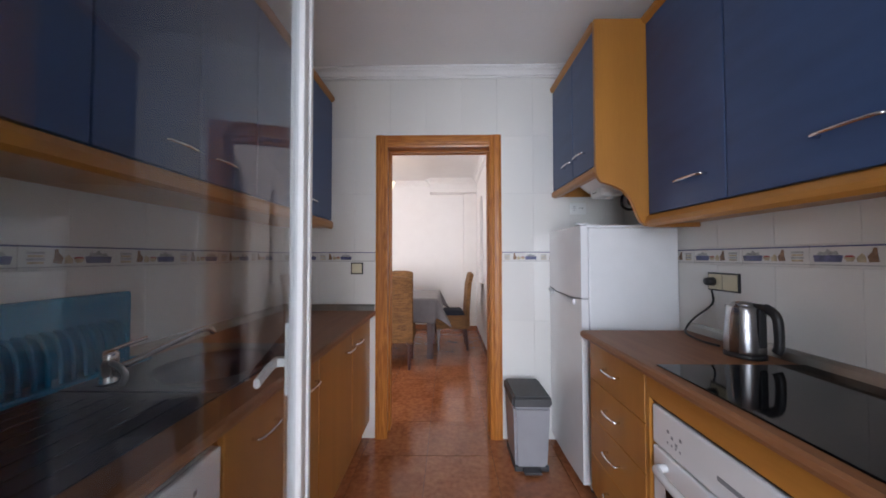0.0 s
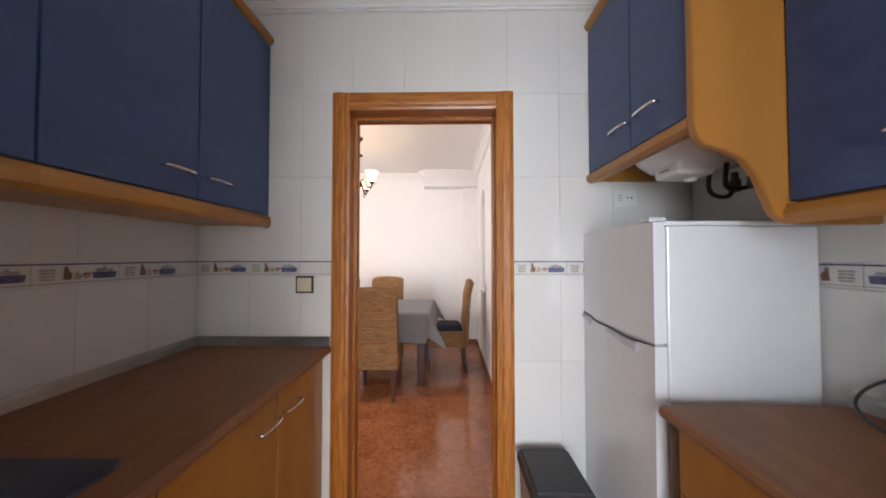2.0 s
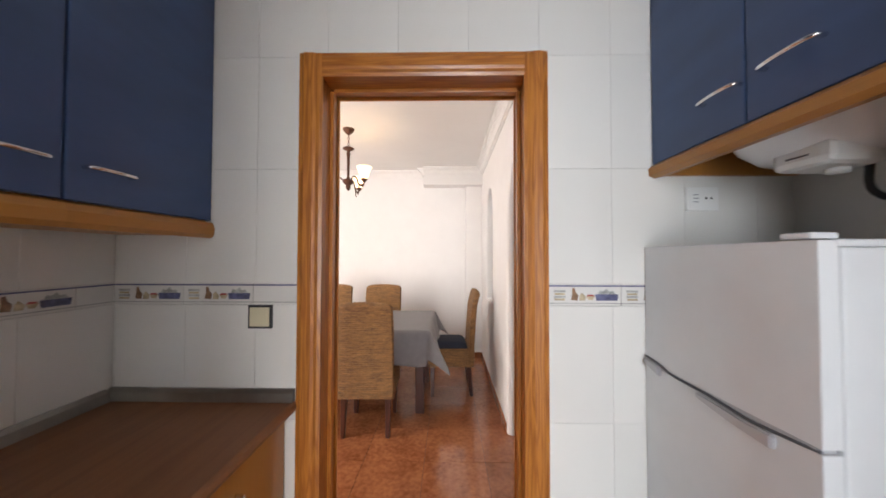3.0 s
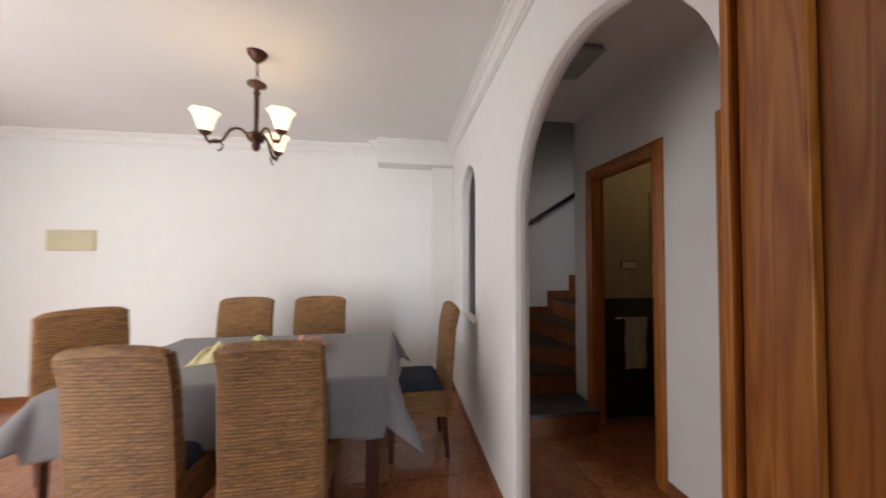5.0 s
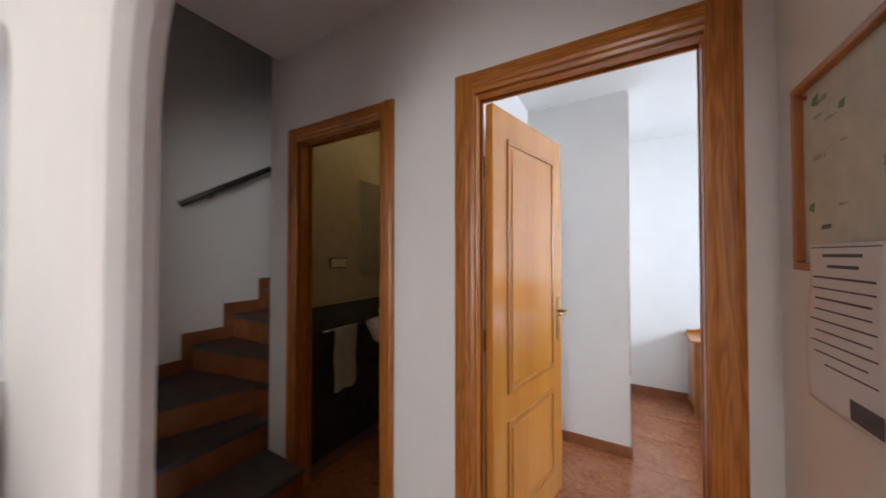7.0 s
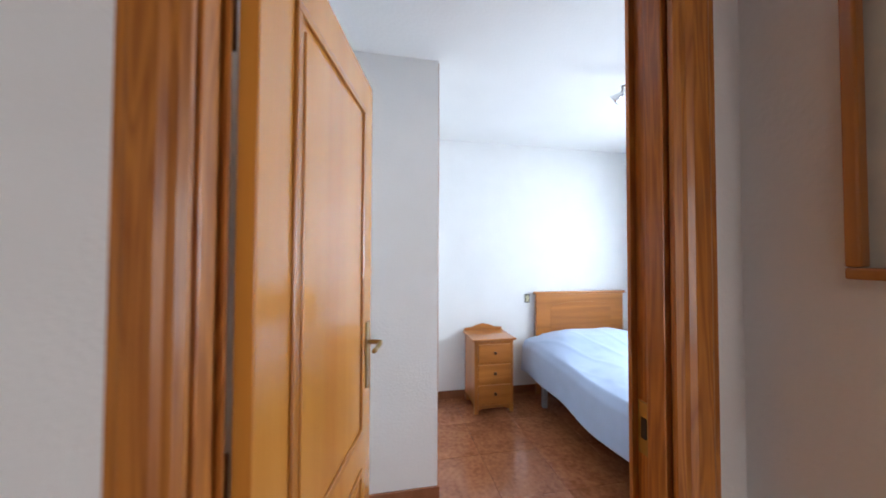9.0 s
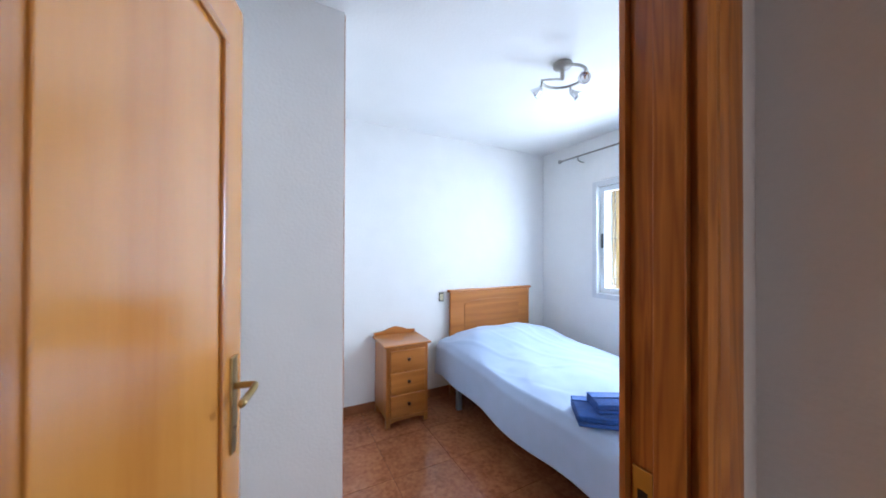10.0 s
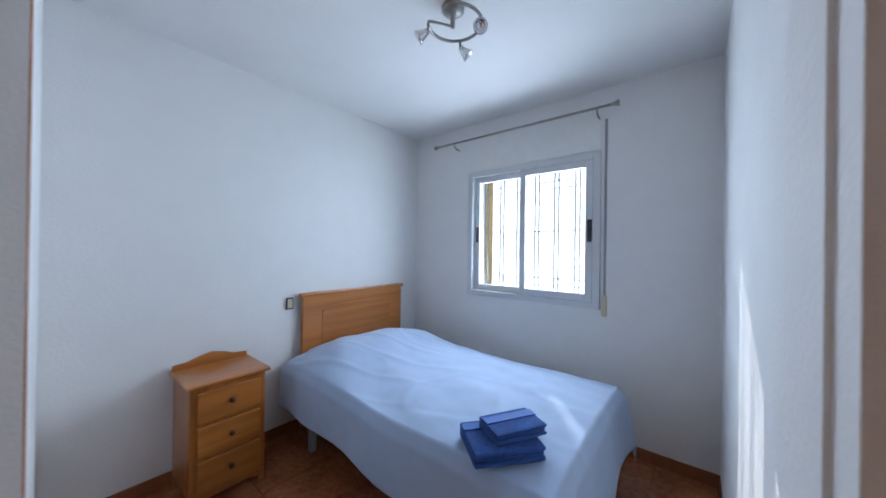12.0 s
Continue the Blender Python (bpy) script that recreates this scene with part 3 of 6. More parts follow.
def panelled_leaf(name, width, height, label):
    """A door leaf with two raised panels, hinged at x=0 and running along +x, its thickness along y."""
    ob = thing(name, (0, 0, 0), label, "door")
    T = 0.036
    part("slab", bm_box(0, 0, 0.008, width, T, height, 0.003), LEAF, ob)
    m = 0.115
    for z0, z1 in ((0.16, 0.62), (0.74, height - 0.13)):
        for y, s in ((-0.0005, -1), (T + 0.0005, 1)):
            own = bmesh.new()
            x0, x1 = m, width - m
            b = 0.022
            for p in ((x0, z0, x1, z0 + b), (x0, z1 - b, x1, z1), (x0, z0 + b, x0 + b, z1 - b), (x1 - b, z0 + b, x1, z1 - b)):
                lo, hi = sorted((y, y + s * 0.008))
                bm_box(p[0], lo, p[1], p[2], hi, p[3], 0.003, own)
            bead = part("panel_bead", own, LEAFD, ob)
            lo, hi = sorted((y, y + s * 0.004))
            part("panel", bm_box(x0 + b + 0.02, lo, z0 + b + 0.02, x1 - b - 0.02, hi, z1 - b - 0.02, 0.0018), LEAF, ob)
    for y, s in ((0, -1), (T, 1)):
        plate = part("handle_plate", bm_box(width - 0.075, min(y, y + s * 0.006), 0.88, width - 0.04, max(y, y + s * 0.006), 1.12, 0.002), BRASS, ob, "aged brass handle plate")
        pts = curve([(width - 0.057, y, 1.045), (width - 0.057, y + s * 0.045, 1.045), (width - 0.075, y + s * 0.055, 1.045), (width - 0.12, y + s * 0.052, 1.038), (width - 0.165, y + s * 0.056, 1.043)], 5)
        part("lever", bm_tube(pts, 0.0085, 10), BRASS, plate, "brass lever handle")
        part("keyhole", bm_lathe([(0.0, 0.0), (0.005, 0.0), (0.005, 0.001)], (width - 0.057, y + s * 0.0065, 0.94), 10, "y"), EDGE, plate)
    for z in (0.25, 1.0, 1.75):
        part("hinge", bm_lathe([(0.0, -0.045), (0.008, -0.045), (0.008, 0.045), (0.0, 0.045)], (-0.008, T + 0.006, z), 10), BRONZE, ob, "dark hinge knuckle")
    return ob


_a = math.atan2(3.385 - 3.545, 2.788 - 2.085)
leaf = panelled_leaf("bedroom_door", 0.725, 2.025, "open honey-veneered two-panel bedroom door with brass lever")
leaf.location, leaf.rotation_euler = (2.092, 3.535, 0), (0, 0, _a)


# ---- kitchen ----
def glazed_leaf():
    """The back door's glass leaf, standing open into the kitchen."""
    ob = thing("glass_door", (0.0, 0.0, 0), "open white aluminium glass door with a white lever", "door")
    L, T, H = 0.875, 0.030, 2.06
    s = 0.062
    part("stile", bm_box(L - s, -T / 2, 0.01, L - 0.026, T / 2, H, 0.004), ALU, ob)
    part("stile", bm_box(0, -T / 2, 0.01, s, T / 2, H, 0.004), ALU, ob)
    part("edge_strip", bm_box(L - 0.022, -T / 2 - 0.004, 0.01, L, T / 2 + 0.004, H, 0.004), ALU, ob)
    part("gasket", bm_box(L - 0.0255, -T / 2 + 0.005, 0.012, L - 0.0225, T / 2 - 0.005, H - 0.002), GASKET, ob, "dark rubber seal")
    part("rail", bm_box(s, -T / 2, 0.01, L - s, T / 2, 0.14, 0.004), ALU, ob)
    part("rail", bm_box(s, -T / 2, H - 0.08, L - s, T / 2, H, 0.004), ALU, ob)
    pane = part("pane", bm_box(s, -0.003, 0.14, L - s, 0.003, H - 0.08), GLASS, ob)
    pane.visible_shadow = False
    e = L - 0.045
    part("lever_plate", bm_box(e - 0.014, T / 2, 0.94, e + 0.014, T / 2 + 0.008, 1.10, 0.003), WHITEPL, ob)
    own = bm_box(e - 0.009, T / 2 + 0.008, 1.002, e + 0.009, T / 2 + 0.032, 1.022, 0.003)
    bm_prism([(e + 0.009, 1.022), (e - 0.035, 1.022), (e - 0.10, 1.010), (e - 0.10, 0.992), (e - 0.03, 1.002), (e + 0.009, 1.002)], "y", T / 2 + 0.024, T / 2 + 0.036, own, 0.003)
    part("lever", own, WHITEPL, ob, "flat white lever")
    ob.location = (0.289, 0.13, 0)
    ob.rotation_euler = (0, 0, math.radians(99.0))
    return ob


glazed_leaf()
dfr = thing("door_4", (0.68, -0.02, 0), "white aluminium back door frame standing open to the terrace", "door frame", "", "structure")
for x in (0.22, 1.095):
    part("jamb", bm_box(x, -0.06, -0.1, x + 0.045, 0.02, 2.12, 0.004), ALU, dfr)
part("head", bm_box(0.265, -0.06, 2.075, 1.095, 0.02, 2.12, 0.004), ALU, dfr)

WT = 0.877   # worktop height
# left base units
for y0, y1, hc in ((2.03, 2.43, 2.12), (1.57, 2.03, 1.96), (1.285, 1.57, 1.47), (1.0, 1.285, 1.17), (0.10, 0.395, 0.3)):
    u = thing("base_cabinet", (-0.35, (y0 + y1) / 2, 0), "beech laminate base cabinet with a chrome bow handle", "cabinet", "left kitchen base units")
    part("body", bm_box(-0.655, y0 + 0.001, 0.12, -0.062, y1 - 0.001, 0.66 if 0.9 < y0 < 1.5 else WT - 0.037), BEECH, u)
    part("plinth", bm_box(-0.11, y0 + 0.001, 0, -0.095, y1 - 0.001, 0.119), BEECHY, u)
    d = part("door", bm_box(-0.0605, y0 + 0.003, 0.125, -0.042, y1 - 0.003, WT - 0.045, 0.003), BEECH, u)
    bow_handle(d, (-0.0425, hc - 0.055, 0.742), (-0.0425, hc + 0.055, 0.742), (1, 0, 0), 0.005, 0.026)
NOSE = [(-0.014, WT - 0.036), (-0.004, WT - 0.03), (0.0, WT - 0.018), (-0.004, WT - 0.006), (-0.014, WT)]
own = bmesh.new()
for back, y0, y1 in ((-0.668, 0.08, 1.14), (-0.115, 1.14, 1.49), (-0.668, 1.49, 2.434)):
    bm_prism([(back, WT - 0.036)] + NOSE + [(back, WT)], "y", y0, y1, own)
bm_box(-0.668, 1.14, WT - 0.036, -0.465, 1.49, WT, bm=own)
solo("worktop", own, TOP,
     "long brown wood-effect laminate worktop with rounded edge", "worktop")
solo("upstand", bm_prism([(-0.6625, WT + 0.0005), (-0.640, WT + 0.0005), (-0.645, WT + 0.03), (-0.653, WT + 0.042), (-0.6625, WT + 0.042)], "y", 0.08, 2.41), SATIN, "brushed aluminium worktop upstand strip", "upstand")
solo("upstand", bm_prism([(2.4345, WT + 0.0005), (2.412, WT + 0.0005), (2.417, WT + 0.03), (2.425, WT + 0.042), (2.4345, WT + 0.042)], "x", -0.662, -0.01), SATIN, "brushed aluminium worktop upstand strip", "upstand")


def front_loader(name, x_front, x_back, y0, y1, top, out, label, oven=False):
    ob = thing(name, ((x_front + x_back) / 2, (y0 + y1) / 2, 0), label, "oven" if oven else "washing machine")
    lo, hi = sorted((x_front - out * 0.018, x_back))
    part("casing", bm_box(lo, y0 + 0.004, 0.02, hi, y1 - 0.004, top - 0.004, 0.004), ENAMEL, ob)
    a, b = sorted((x_front - out * 0.018, x_front))
    panel = part("control_panel", bm_box(a, y0 + 0.004, top - 0.135, b, y1 - 0.004, top - 0.004, 0.008), ENAMEL, ob, "white control panel with grey print")
    f = x_front + out * 0.0004
    for k in range(4):
        yy = y1 - 0.09 - 0.018 * k
        a2, b2 = sorted((f, f + out * 0.0006))
        part("print_mark", bm_box(a2, yy, top - 0.065 - 0.012 * (k % 3), b2, yy + 0.010, top - 0.055 - 0.012 * (k % 3)), DIAL, panel)
        part("print_mark", bm_box(a2, yy + 0.004, top - 0.10, b2, yy + 0.010, top - 0.092), DIAL, panel)
    a2, b2 = sorted((f, f + out * 0.0006))
    part("print_mark", bm_box(a2, (y0 + y1) / 2 - 0.05, top - 0.085, b2, (y0 + y1) / 2 + 0.03, top - 0.072), DIAL, panel)
    for yy in (y0 + 0.10, y0 + 0.17):
        part("knob", bm_lathe([(0, 0), (0.021, 0), (0.019, 0.02), (0, 0.021)], (x_front, yy, top - 0.07), 18, "x") if out > 0 else
             bm_lathe([(0, 0), (0.021, 0), (0.019, -0.02), (0, -0.021)], (x_front, yy, top - 0.07), 18, "x"), ENAMEL, panel, "white control knob")
    door = part("door", bm_box(a, y0 + 0.006, 0.13, b, y1 - 0.006, top - 0.142, 0.006), ENAMEL, ob)
    if oven:
        part("window", bm_box(*[v for v in (min(f, f + out * 0.002), y0 + 0.07, 0.2, max(f, f + out * 0.002), y1 - 0.07, top - 0.24)], 0.0008), BLACKGL, door, "dark oven window")
        pts = curve([(x_front, y0 + 0.07, top - 0.185), (x_front + out * 0.045, y0 + 0.10, top - 0.18), (x_front + out * 0.06, (y0 + y1) / 2, top - 0.172), (x_front + out * 0.045, y1 - 0.10, top - 0.18), (x_front, y1 - 0.07, top - 0.185)], 6)
        part("handle", bm_tube(pts, 0.013, 10), ENAMEL, door, "white bowed handle")
    else:
        prof = [(0.0, 0.0), (0.15, 0.0), (0.165, out * 0.015), (0.13, out * 0.03), (0.12, out * 0.02), (0, out * 0.012)]
        part("porthole", bm_lathe(prof, (x_front, (y0 + y1) / 2, 0.42), 32, "x"), ENAMELG, door, "grey porthole ring")
    return ob


front_loader("washing_machine", -0.038, -0.62, 0.40, 0.995, 0.805, 1, "white front-loading washing machine under the worktop")
front_loader("oven", 1.205, 1.72, 0.76, 1.36, 0.745, -1, "white built-in oven under the black hob", True)

# sink, tap, dish rack
sk = thing("sink", (-0.36, 1.3, WT), "dark navy composite sink with round bowl and drainer", "sink")
SX, SY, SR = -0.29, 1.315, 0.165


def sink_deck():
    """The flat rim round the bowl: a rectangle with a round hole, its edge turned down."""
    own = bmesh.new()
    n = 64
    x0, x1, y0, y1 = -0.59, -0.105, 1.085, 1.57
    rows = [[], [], [], []]
    for k in range(n):
        a = 2 * math.pi * k / n
        c, q = math.cos(a), math.sin(a)
        t = min(((x1 - SX) if c > 0 else (x0 - SX)) / c if abs(c) > 1e-6 else 9, ((y1 - SY) if q > 0 else (y0 - SY)) / q if abs(q) > 1e-6 else 9)
        p = Vector((SX + c * t, SY + q * t, 0))
        rows[0].append(own.verts.new((p.x, p.y, WT + 0.0005)))
        rows[1].append(own.verts.new((p.x - c * 0.003, p.y - q * 0.003, WT + 0.007)))
        rows[2].append(own.verts.new((SX + c * (SR + 0.008), SY + q * (SR + 0.008), WT + 0.008)))
        rows[3].append(own.verts.new((SX + c * SR, SY + q * SR, WT + 0.003)))
    for r0, r1 in zip(rows, rows[1:]):
        for k in range(n):
            own.faces.new((r0[k], r0[(k + 1) % n], r1[(k + 1) % n], r1[k]))
    bmesh.ops.recalc_face_normals(own, faces=own.faces[:])
    return own


part("deck", sink_deck(), SINKBL, sk)
own = bm_lathe([(SR + 0.004, 0.003), (SR, 0.003), (SR - 0.004, -0.03), (SR - 0.018, -0.12), (SR - 0.05, -0.145), (0.03, -0.15), (0, -0.15)], (SX, SY, WT), 48)
for f in [f for f in own.faces if len(f.verts) > 4]:
    own.faces.remove(f)
part("bowl", own, SINKBL, sk, "round navy bowl")
part("waste", bm_lathe([(0.0, 0.0), (0.03, 0.0), (0.03, 0.003), (0.0, 0.004)], (SX, SY, WT - 0.149), 20), CHROME, sk, "chrome waste")
part("drainer", bm_box(-0.59, 0.62, WT + 0.0005, -0.105, 1.084, WT + 0.005, 0.002), SINKBL, sk)
for k in range(8):
    part("drainer_rib", bm_box(-0.55 + k * 0.054, 0.66, WT + 0.0052, -0.538 + k * 0.054, 1.04, WT + 0.009, 0.002), SINKBL, sk)
TX, TY = -0.475, 1.135
tap = thing("mixer_tap", (TX, TY, WT), "chrome kitchen mixer tap with a long spout", "tap")
part("body", bm_lathe([(0, 0.006), (0.026, 0.006), (0.02, 0.016), (0.018, 0.055), (0.023, 0.062), (0.023, 0.092), (0.014, 0.104), (0, 0.105)], (TX, TY, WT), 20), CHROME, tap)
part("spout", bm_tube(curve([(TX, TY, WT + 0.045), (TX + 0.03, TY + 0.05, WT + 0.06), (TX + 0.09, TY + 0.17, WT + 0.105), (TX + 0.12, TY + 0.215, WT + 0.118), (TX + 0.13, TY + 0.235, WT + 0.098)], 6), 0.010, 12), CHROME, tap)
part("lever", bm_tube([(TX, TY, WT + 0.10), (TX + 0.02, TY + 0.045, WT + 0.112), (TX + 0.035, TY + 0.08, WT + 0.12)], 0.006, 8), CHROME, tap)
part("hose", bm_tube(curve([(TX + 0.02, TY - 0.01, WT + 0.07), (TX + 0.055, TY - 0.02, WT + 0.06), (TX + 0.07, TY - 0.02, WT + 0.04), (TX + 0.06, TY - 0.02, WT + 0.012)], 6), 0.008, 8), STEEL, tap, "ribbed steel hose")
rk = thing("dish_rack", (-0.60, 1.1, WT), "translucent aqua plastic dish rack leaning at the tiles", "dish rack")
part("back", bm_box(-0.655, 0.72, WT + 0.001, -0.642, 1.36, WT + 0.25, 0.012), AQUA, rk)
part("tray", bm_box(-0.642, 0.72, WT + 0.001, -0.56, 1.36, WT + 0.018, 0.006), AQUA, rk)
for k in range(19):
    y = 0.75 + 0.03 * k
    part("prong", bm_tube(curve([(-0.645, y, WT + 0.155), (-0.61, y, WT + 0.15), (-0.585, y, WT + 0.10), (-0.58, y, WT + 0.015)], 4), 0.006, 6), AQUA, rk)

# left wall units
for y0, y1, hy in ((2.0, 2.434, 2.09), (1.566, 2.0, 1.91), (1.255, 1.566, 1.36), (0.938, 1.255, 1.17), (0.52, 0.938, 0.65)):
    u = thing("wall_cabinet", (-0.5, (y0 + y1) / 2, 1.46), "wall cabinet with deep blue door and beech rails", "cabinet", "left kitchen wall units")
    part("body", bm_box(-0.655, y0 + 0.001, 1.475, -0.337, y1 - 0.001, 2.345), BEECH, u)
    d = part("door", bm_box(-0.3355, y0 + 0.0025, 1.505, -0.316, y1 - 0.0025, 2.335, 0.003), BLUE, u, "deep blue laminate door")
    part("light_rail", bm_prism([(-0.655, 1.455), (-0.335, 1.452), (-0.318, 1.443), (-0.306, 1.455), (-0.304, 1.48), (-0.312, 1.497), (-0.336, 1.50), (-0.655, 1.474)], "y", y0, y1), BEECHY, u, "rounded beech bottom rail")
    part("cornice", bm_prism([(-0.655, 2.346), (-0.33, 2.342), (-0.312, 2.345), (-0.300, 2.362), (-0.302, 2.378), (-0.655, 2.38)], "y", y0, y1), BEECHY, u, "beech top rail")
    bow_handle(d, (-0.3165, hy - 0.052, 1.585), (-0.3165, hy + 0.052, 1.585), (1, 0, 0), 0.005, 0.024)

# right wall units: a deep one over the fridge and shallower ones over the hob
u = thing("wall_cabinet", (1.5, 2.1, 1.65), "deep wall cabinet with two blue doors above the fridge", "cabinet", "right kitchen wall units")
part("side", bm_box(1.255, 2.415, 1.66, 1.72, 2.433, 2.40), BEECH, u)
part("top", bm_box(1.255, 1.80, 2.385, 1.72, 2.414, 2.40), BEECH, u)
for y0, y1, hy in ((2.085, 2.433, 2.15), (1.80, 2.085, 1.98)):
    d = part("door", bm_box(1.232, y0 + 0.002, 1.70, 1.2505, y1 - 0.002, 2.385, 0.003), BLUE, u, "deep blue laminate door")
    bow_handle(d, (1.2325, hy - 0.055, 1.80), (1.2325, hy + 0.055, 1.80), (-1, 0, 0), 0.005, 0.024)
part("light_rail", bm_prism([(1.285, 1.662), (1.24, 1.652), (1.222, 1.662), (1.22, 1.685), (1.232, 1.697), (1.285, 1.697)], "y", 1.80, 2.434), BEECHY, u, "rounded beech bottom rail")
part("cornice", bm_prism([(1.285, 2.386), (1.24, 2.387), (1.222, 2.40), (1.216, 2.42), (1.285, 2.425)], "y", 1.80, 2.434), BEECHY, u, "beech top rail")
edge = [(1.222, 2.42), (1.222, 1.67), (1.228, 1.635), (1.248, 1.61), (1.30, 1.595), (1.352, 1.57), (1.388, 1.525), (1.41, 1.47), (1.43, 1.42), (1.46, 1.395), (1.51, 1.39), (1.72, 1.39), (1.72, 2.42)]
part("end_panel", bm_prism(edge, "y", 1.775, 1.799, bevel=0.0025), BEECH, u, "beech end panel with an S-curved foot")
for y0, y1, hy in ((1.345, 1.774, 1.50), (0.745, 1.345, 1.00), (0.20, 0.745, 0.5)):
    u = thing("wall_cabinet", (1.6, (y0 + y1) / 2, 1.41), "wall cabinet with deep blue door above the hob", "cabinet", "right kitchen wall units")
    part("body", bm_box(1.492, y0 + 0.001, 1.44, 1.72, y1 - 0.001, 2.40), BEECH, u)
    d = part("door", bm_box(1.47, y0 + 0.0025, 1.452, 1.4905, y1 - 0.0025, 2.385, 0.003), BLUE, u, "deep blue laminate door")
    part("light_rail", bm_prism([(1.72, 1.412), (1.495, 1.402), (1.468, 1.390), (1.456, 1.402), (1.454, 1.42), (1.464, 1.442), (1.495, 1.446), (1.72, 1.43)], "y", y0, y1), BEECHY, u, "rounded beech bottom rail")
    bow_handle(d, (1.4705, hy - 0.07, 1.56), (1.4705, hy + 0.07, 1.56), (-1, 0, 0), 0.0055, 0.028)
    part("cornice", bm_prism([(1.72, 2.40), (1.495, 2.388), (1.47, 2.388), (1.454, 2.40), (1.45, 2.42), (1.72, 2.425)], "y", y0, y1), BEECHY, u, "beech top rail")

# water heater behind the deep cabinet's doors, its dome hanging below
wh = thing("water_heater", (1.52, 2.12, 1.60), "white electric water heater with dome below the cabinet", "water heater")
part("tank", bm_lathe([(0, -0.06), (0.09, -0.055), (0.15, -0.035), (0.19, 0.0), (0.215, 0.04), (0.22, 0.07), (0.22, 0.70), (0, 0.70)], (1.495, 2.12, 1.675), 36), ENAMEL, wh)
part("control_box", bm_box(1.36, 2.03, 1.592, 1.50, 2.16, 1.655, 0.018), WHITEPL, wh, "white control box")
part("dial", bm_lathe([(0, 0), (0.022, 0), (0.02, -0.012), (0, -0.014)], (1.45, 2.09, 1.593), 16), WHITEPL, wh)
part("mark", bm_box(1.3585, 2.07, 1.617, 1.3598, 2.12, 1.621), INK, wh)
for y, dz in ((2.04, 0.05), (1.97, 0.035)):
    part("hose", bm_tube(curve([(1.515, y + 0.04, 1.625), (1.51, y + 0.04, 1.55), (1.535, y + 0.03, 1.57 - dz), (1.58, y + 0.03, 1.58 - dz), (1.60, y + 0.03, 1.60)], 6), 0.008, 8), BLACKPL, wh, "black flexible hose")
    part("valve", bm_lathe([(0, 0), (0.018, 0), (0.018, 0.04), (0.011, 0.045), (0.011, 0.07), (0, 0.07)], (1.585, y + 0.02, 1.535), 12), IRON, wh, "dull metal valve")

# fridge
fg = thing("fridge", (1.47, 2.17, 0), "white two-door fridge freezer with silver handle grips", "fridge")
part("cabinet", bm_box(1.245, 1.92, 0.03, 1.715, 2.43, 1.40, 0.006), ENAMEL, fg)
part("top_lid", bm_box(1.235, 1.918, 1.4005, 1.715, 2.432, 1.415, 0.004), ENAMEL, fg)
for z0, z1 in ((0.06, 1.020), (1.030, 1.412)):
    n = 14
    pts = [(1.24, 1.92), (1.24, 2.432)] + [(1.203 - 0.006 * math.sin(math.pi * k / n), 2.432 - 0.512 * k / n) for k in range(n + 1)]
    dr = part("door", bm_prism(pts, "z", z0, z1), ENAMEL, fg)
    if z0 < 1:
        for poly in ([(2.42, 1.038), (2.42, 1.020), (2.35, 1.000), (2.35, 1.033)], [(2.20, 1.019), (2.20, 1.002), (2.10, 0.988), (2.00, 0.982), (2.00, 1.013), (2.06, 1.012), (2.12, 1.016)]):
            part("grip", bm_prism(poly, "x", 1.188, 1.206, bevel=0.004), SILVERPL, dr, "silver wedge grip")
        line = [(1.202, 2.430, 1.042), (1.198, 2.36, 1.038), (1.1965, 2.29, 1.024), (1.196, 2.16, 1.023), (1.197, 2.06, 1.016), (1.200, 1.97, 1.021), (1.203, 1.922, 1.025)]
        part("grip_gap", bm_tube(curve(line, 5), 0.0035, 8), GASKET, dr, "dark wavy gap over the grips")
part("gap_seal", bm_box(1.20, 1.926, 1.0205, 1.235, 2.428, 1.0295), ENAMELG, fg)
part("hinge_cover", bm_box(1.195, 1.925, 1.4155, 1.25, 1.98, 1.428, 0.004), ENAMEL, fg)
for y in (1.96, 2.39):
    for x in (1.28, 1.70):
        part("foot", bm_lathe([(0, 0), (0.02, 0), (0.02, 0.035), (0, 0.035)], (x, y, 0), 12), BLACKPL, fg)

# right base units
u = thing("drawer_unit", (1.47, 1.59, 0), "beech laminate drawer unit with four drawers", "cabinet")
part("body", bm_box(1.218, 1.381, 0.12, 1.705, 1.819, WT - 0.037), BEECH, u)
part("plinth", bm_box(1.25, 1.381, 0, 1.265, 1.819, 0.119), BEECHY, u)
for k in range(4):
    z1 = WT - 0.045 - 0.1795 * k
    d = part("drawer_front", bm_box(1.198, 1.384, z1 - 0.1765, 1.2165, 1.816, z1, 0.003), BEECH, u)
    bow_handle(d, (1.1985, 1.555, z1 - 0.085), (1.1985, 1.655, z1 - 0.085), (-1, 0, 0), 0.005, 0.026)
u = thing("oven_housing", (1.47, 1.06, 0), "beech housing round the built-in oven", "cabinet")
part("side", bm_box(1.20, 1.362, 0.0, 1.705, 1.380, WT - 0.037), BEECH, u)
part("side", bm_box(1.20, 0.735, 0.0, 1.705, 0.755, WT - 0.037), BEECH, u)
part("fascia", bm_box(1.20, 0.756, 0.757, 1.218, 1.361, WT - 0.037, 0.002), BEECHY, u, "beech strip above the oven")
part("gap", bm_box(1.212, 0.757, 0.7455, 1.23, 1.36, 0.756), EDGE, u)
u = thing("base_cabinet", (1.47, 0.5, 0), "beech laminate base cabinet by the back door", "cabinet")
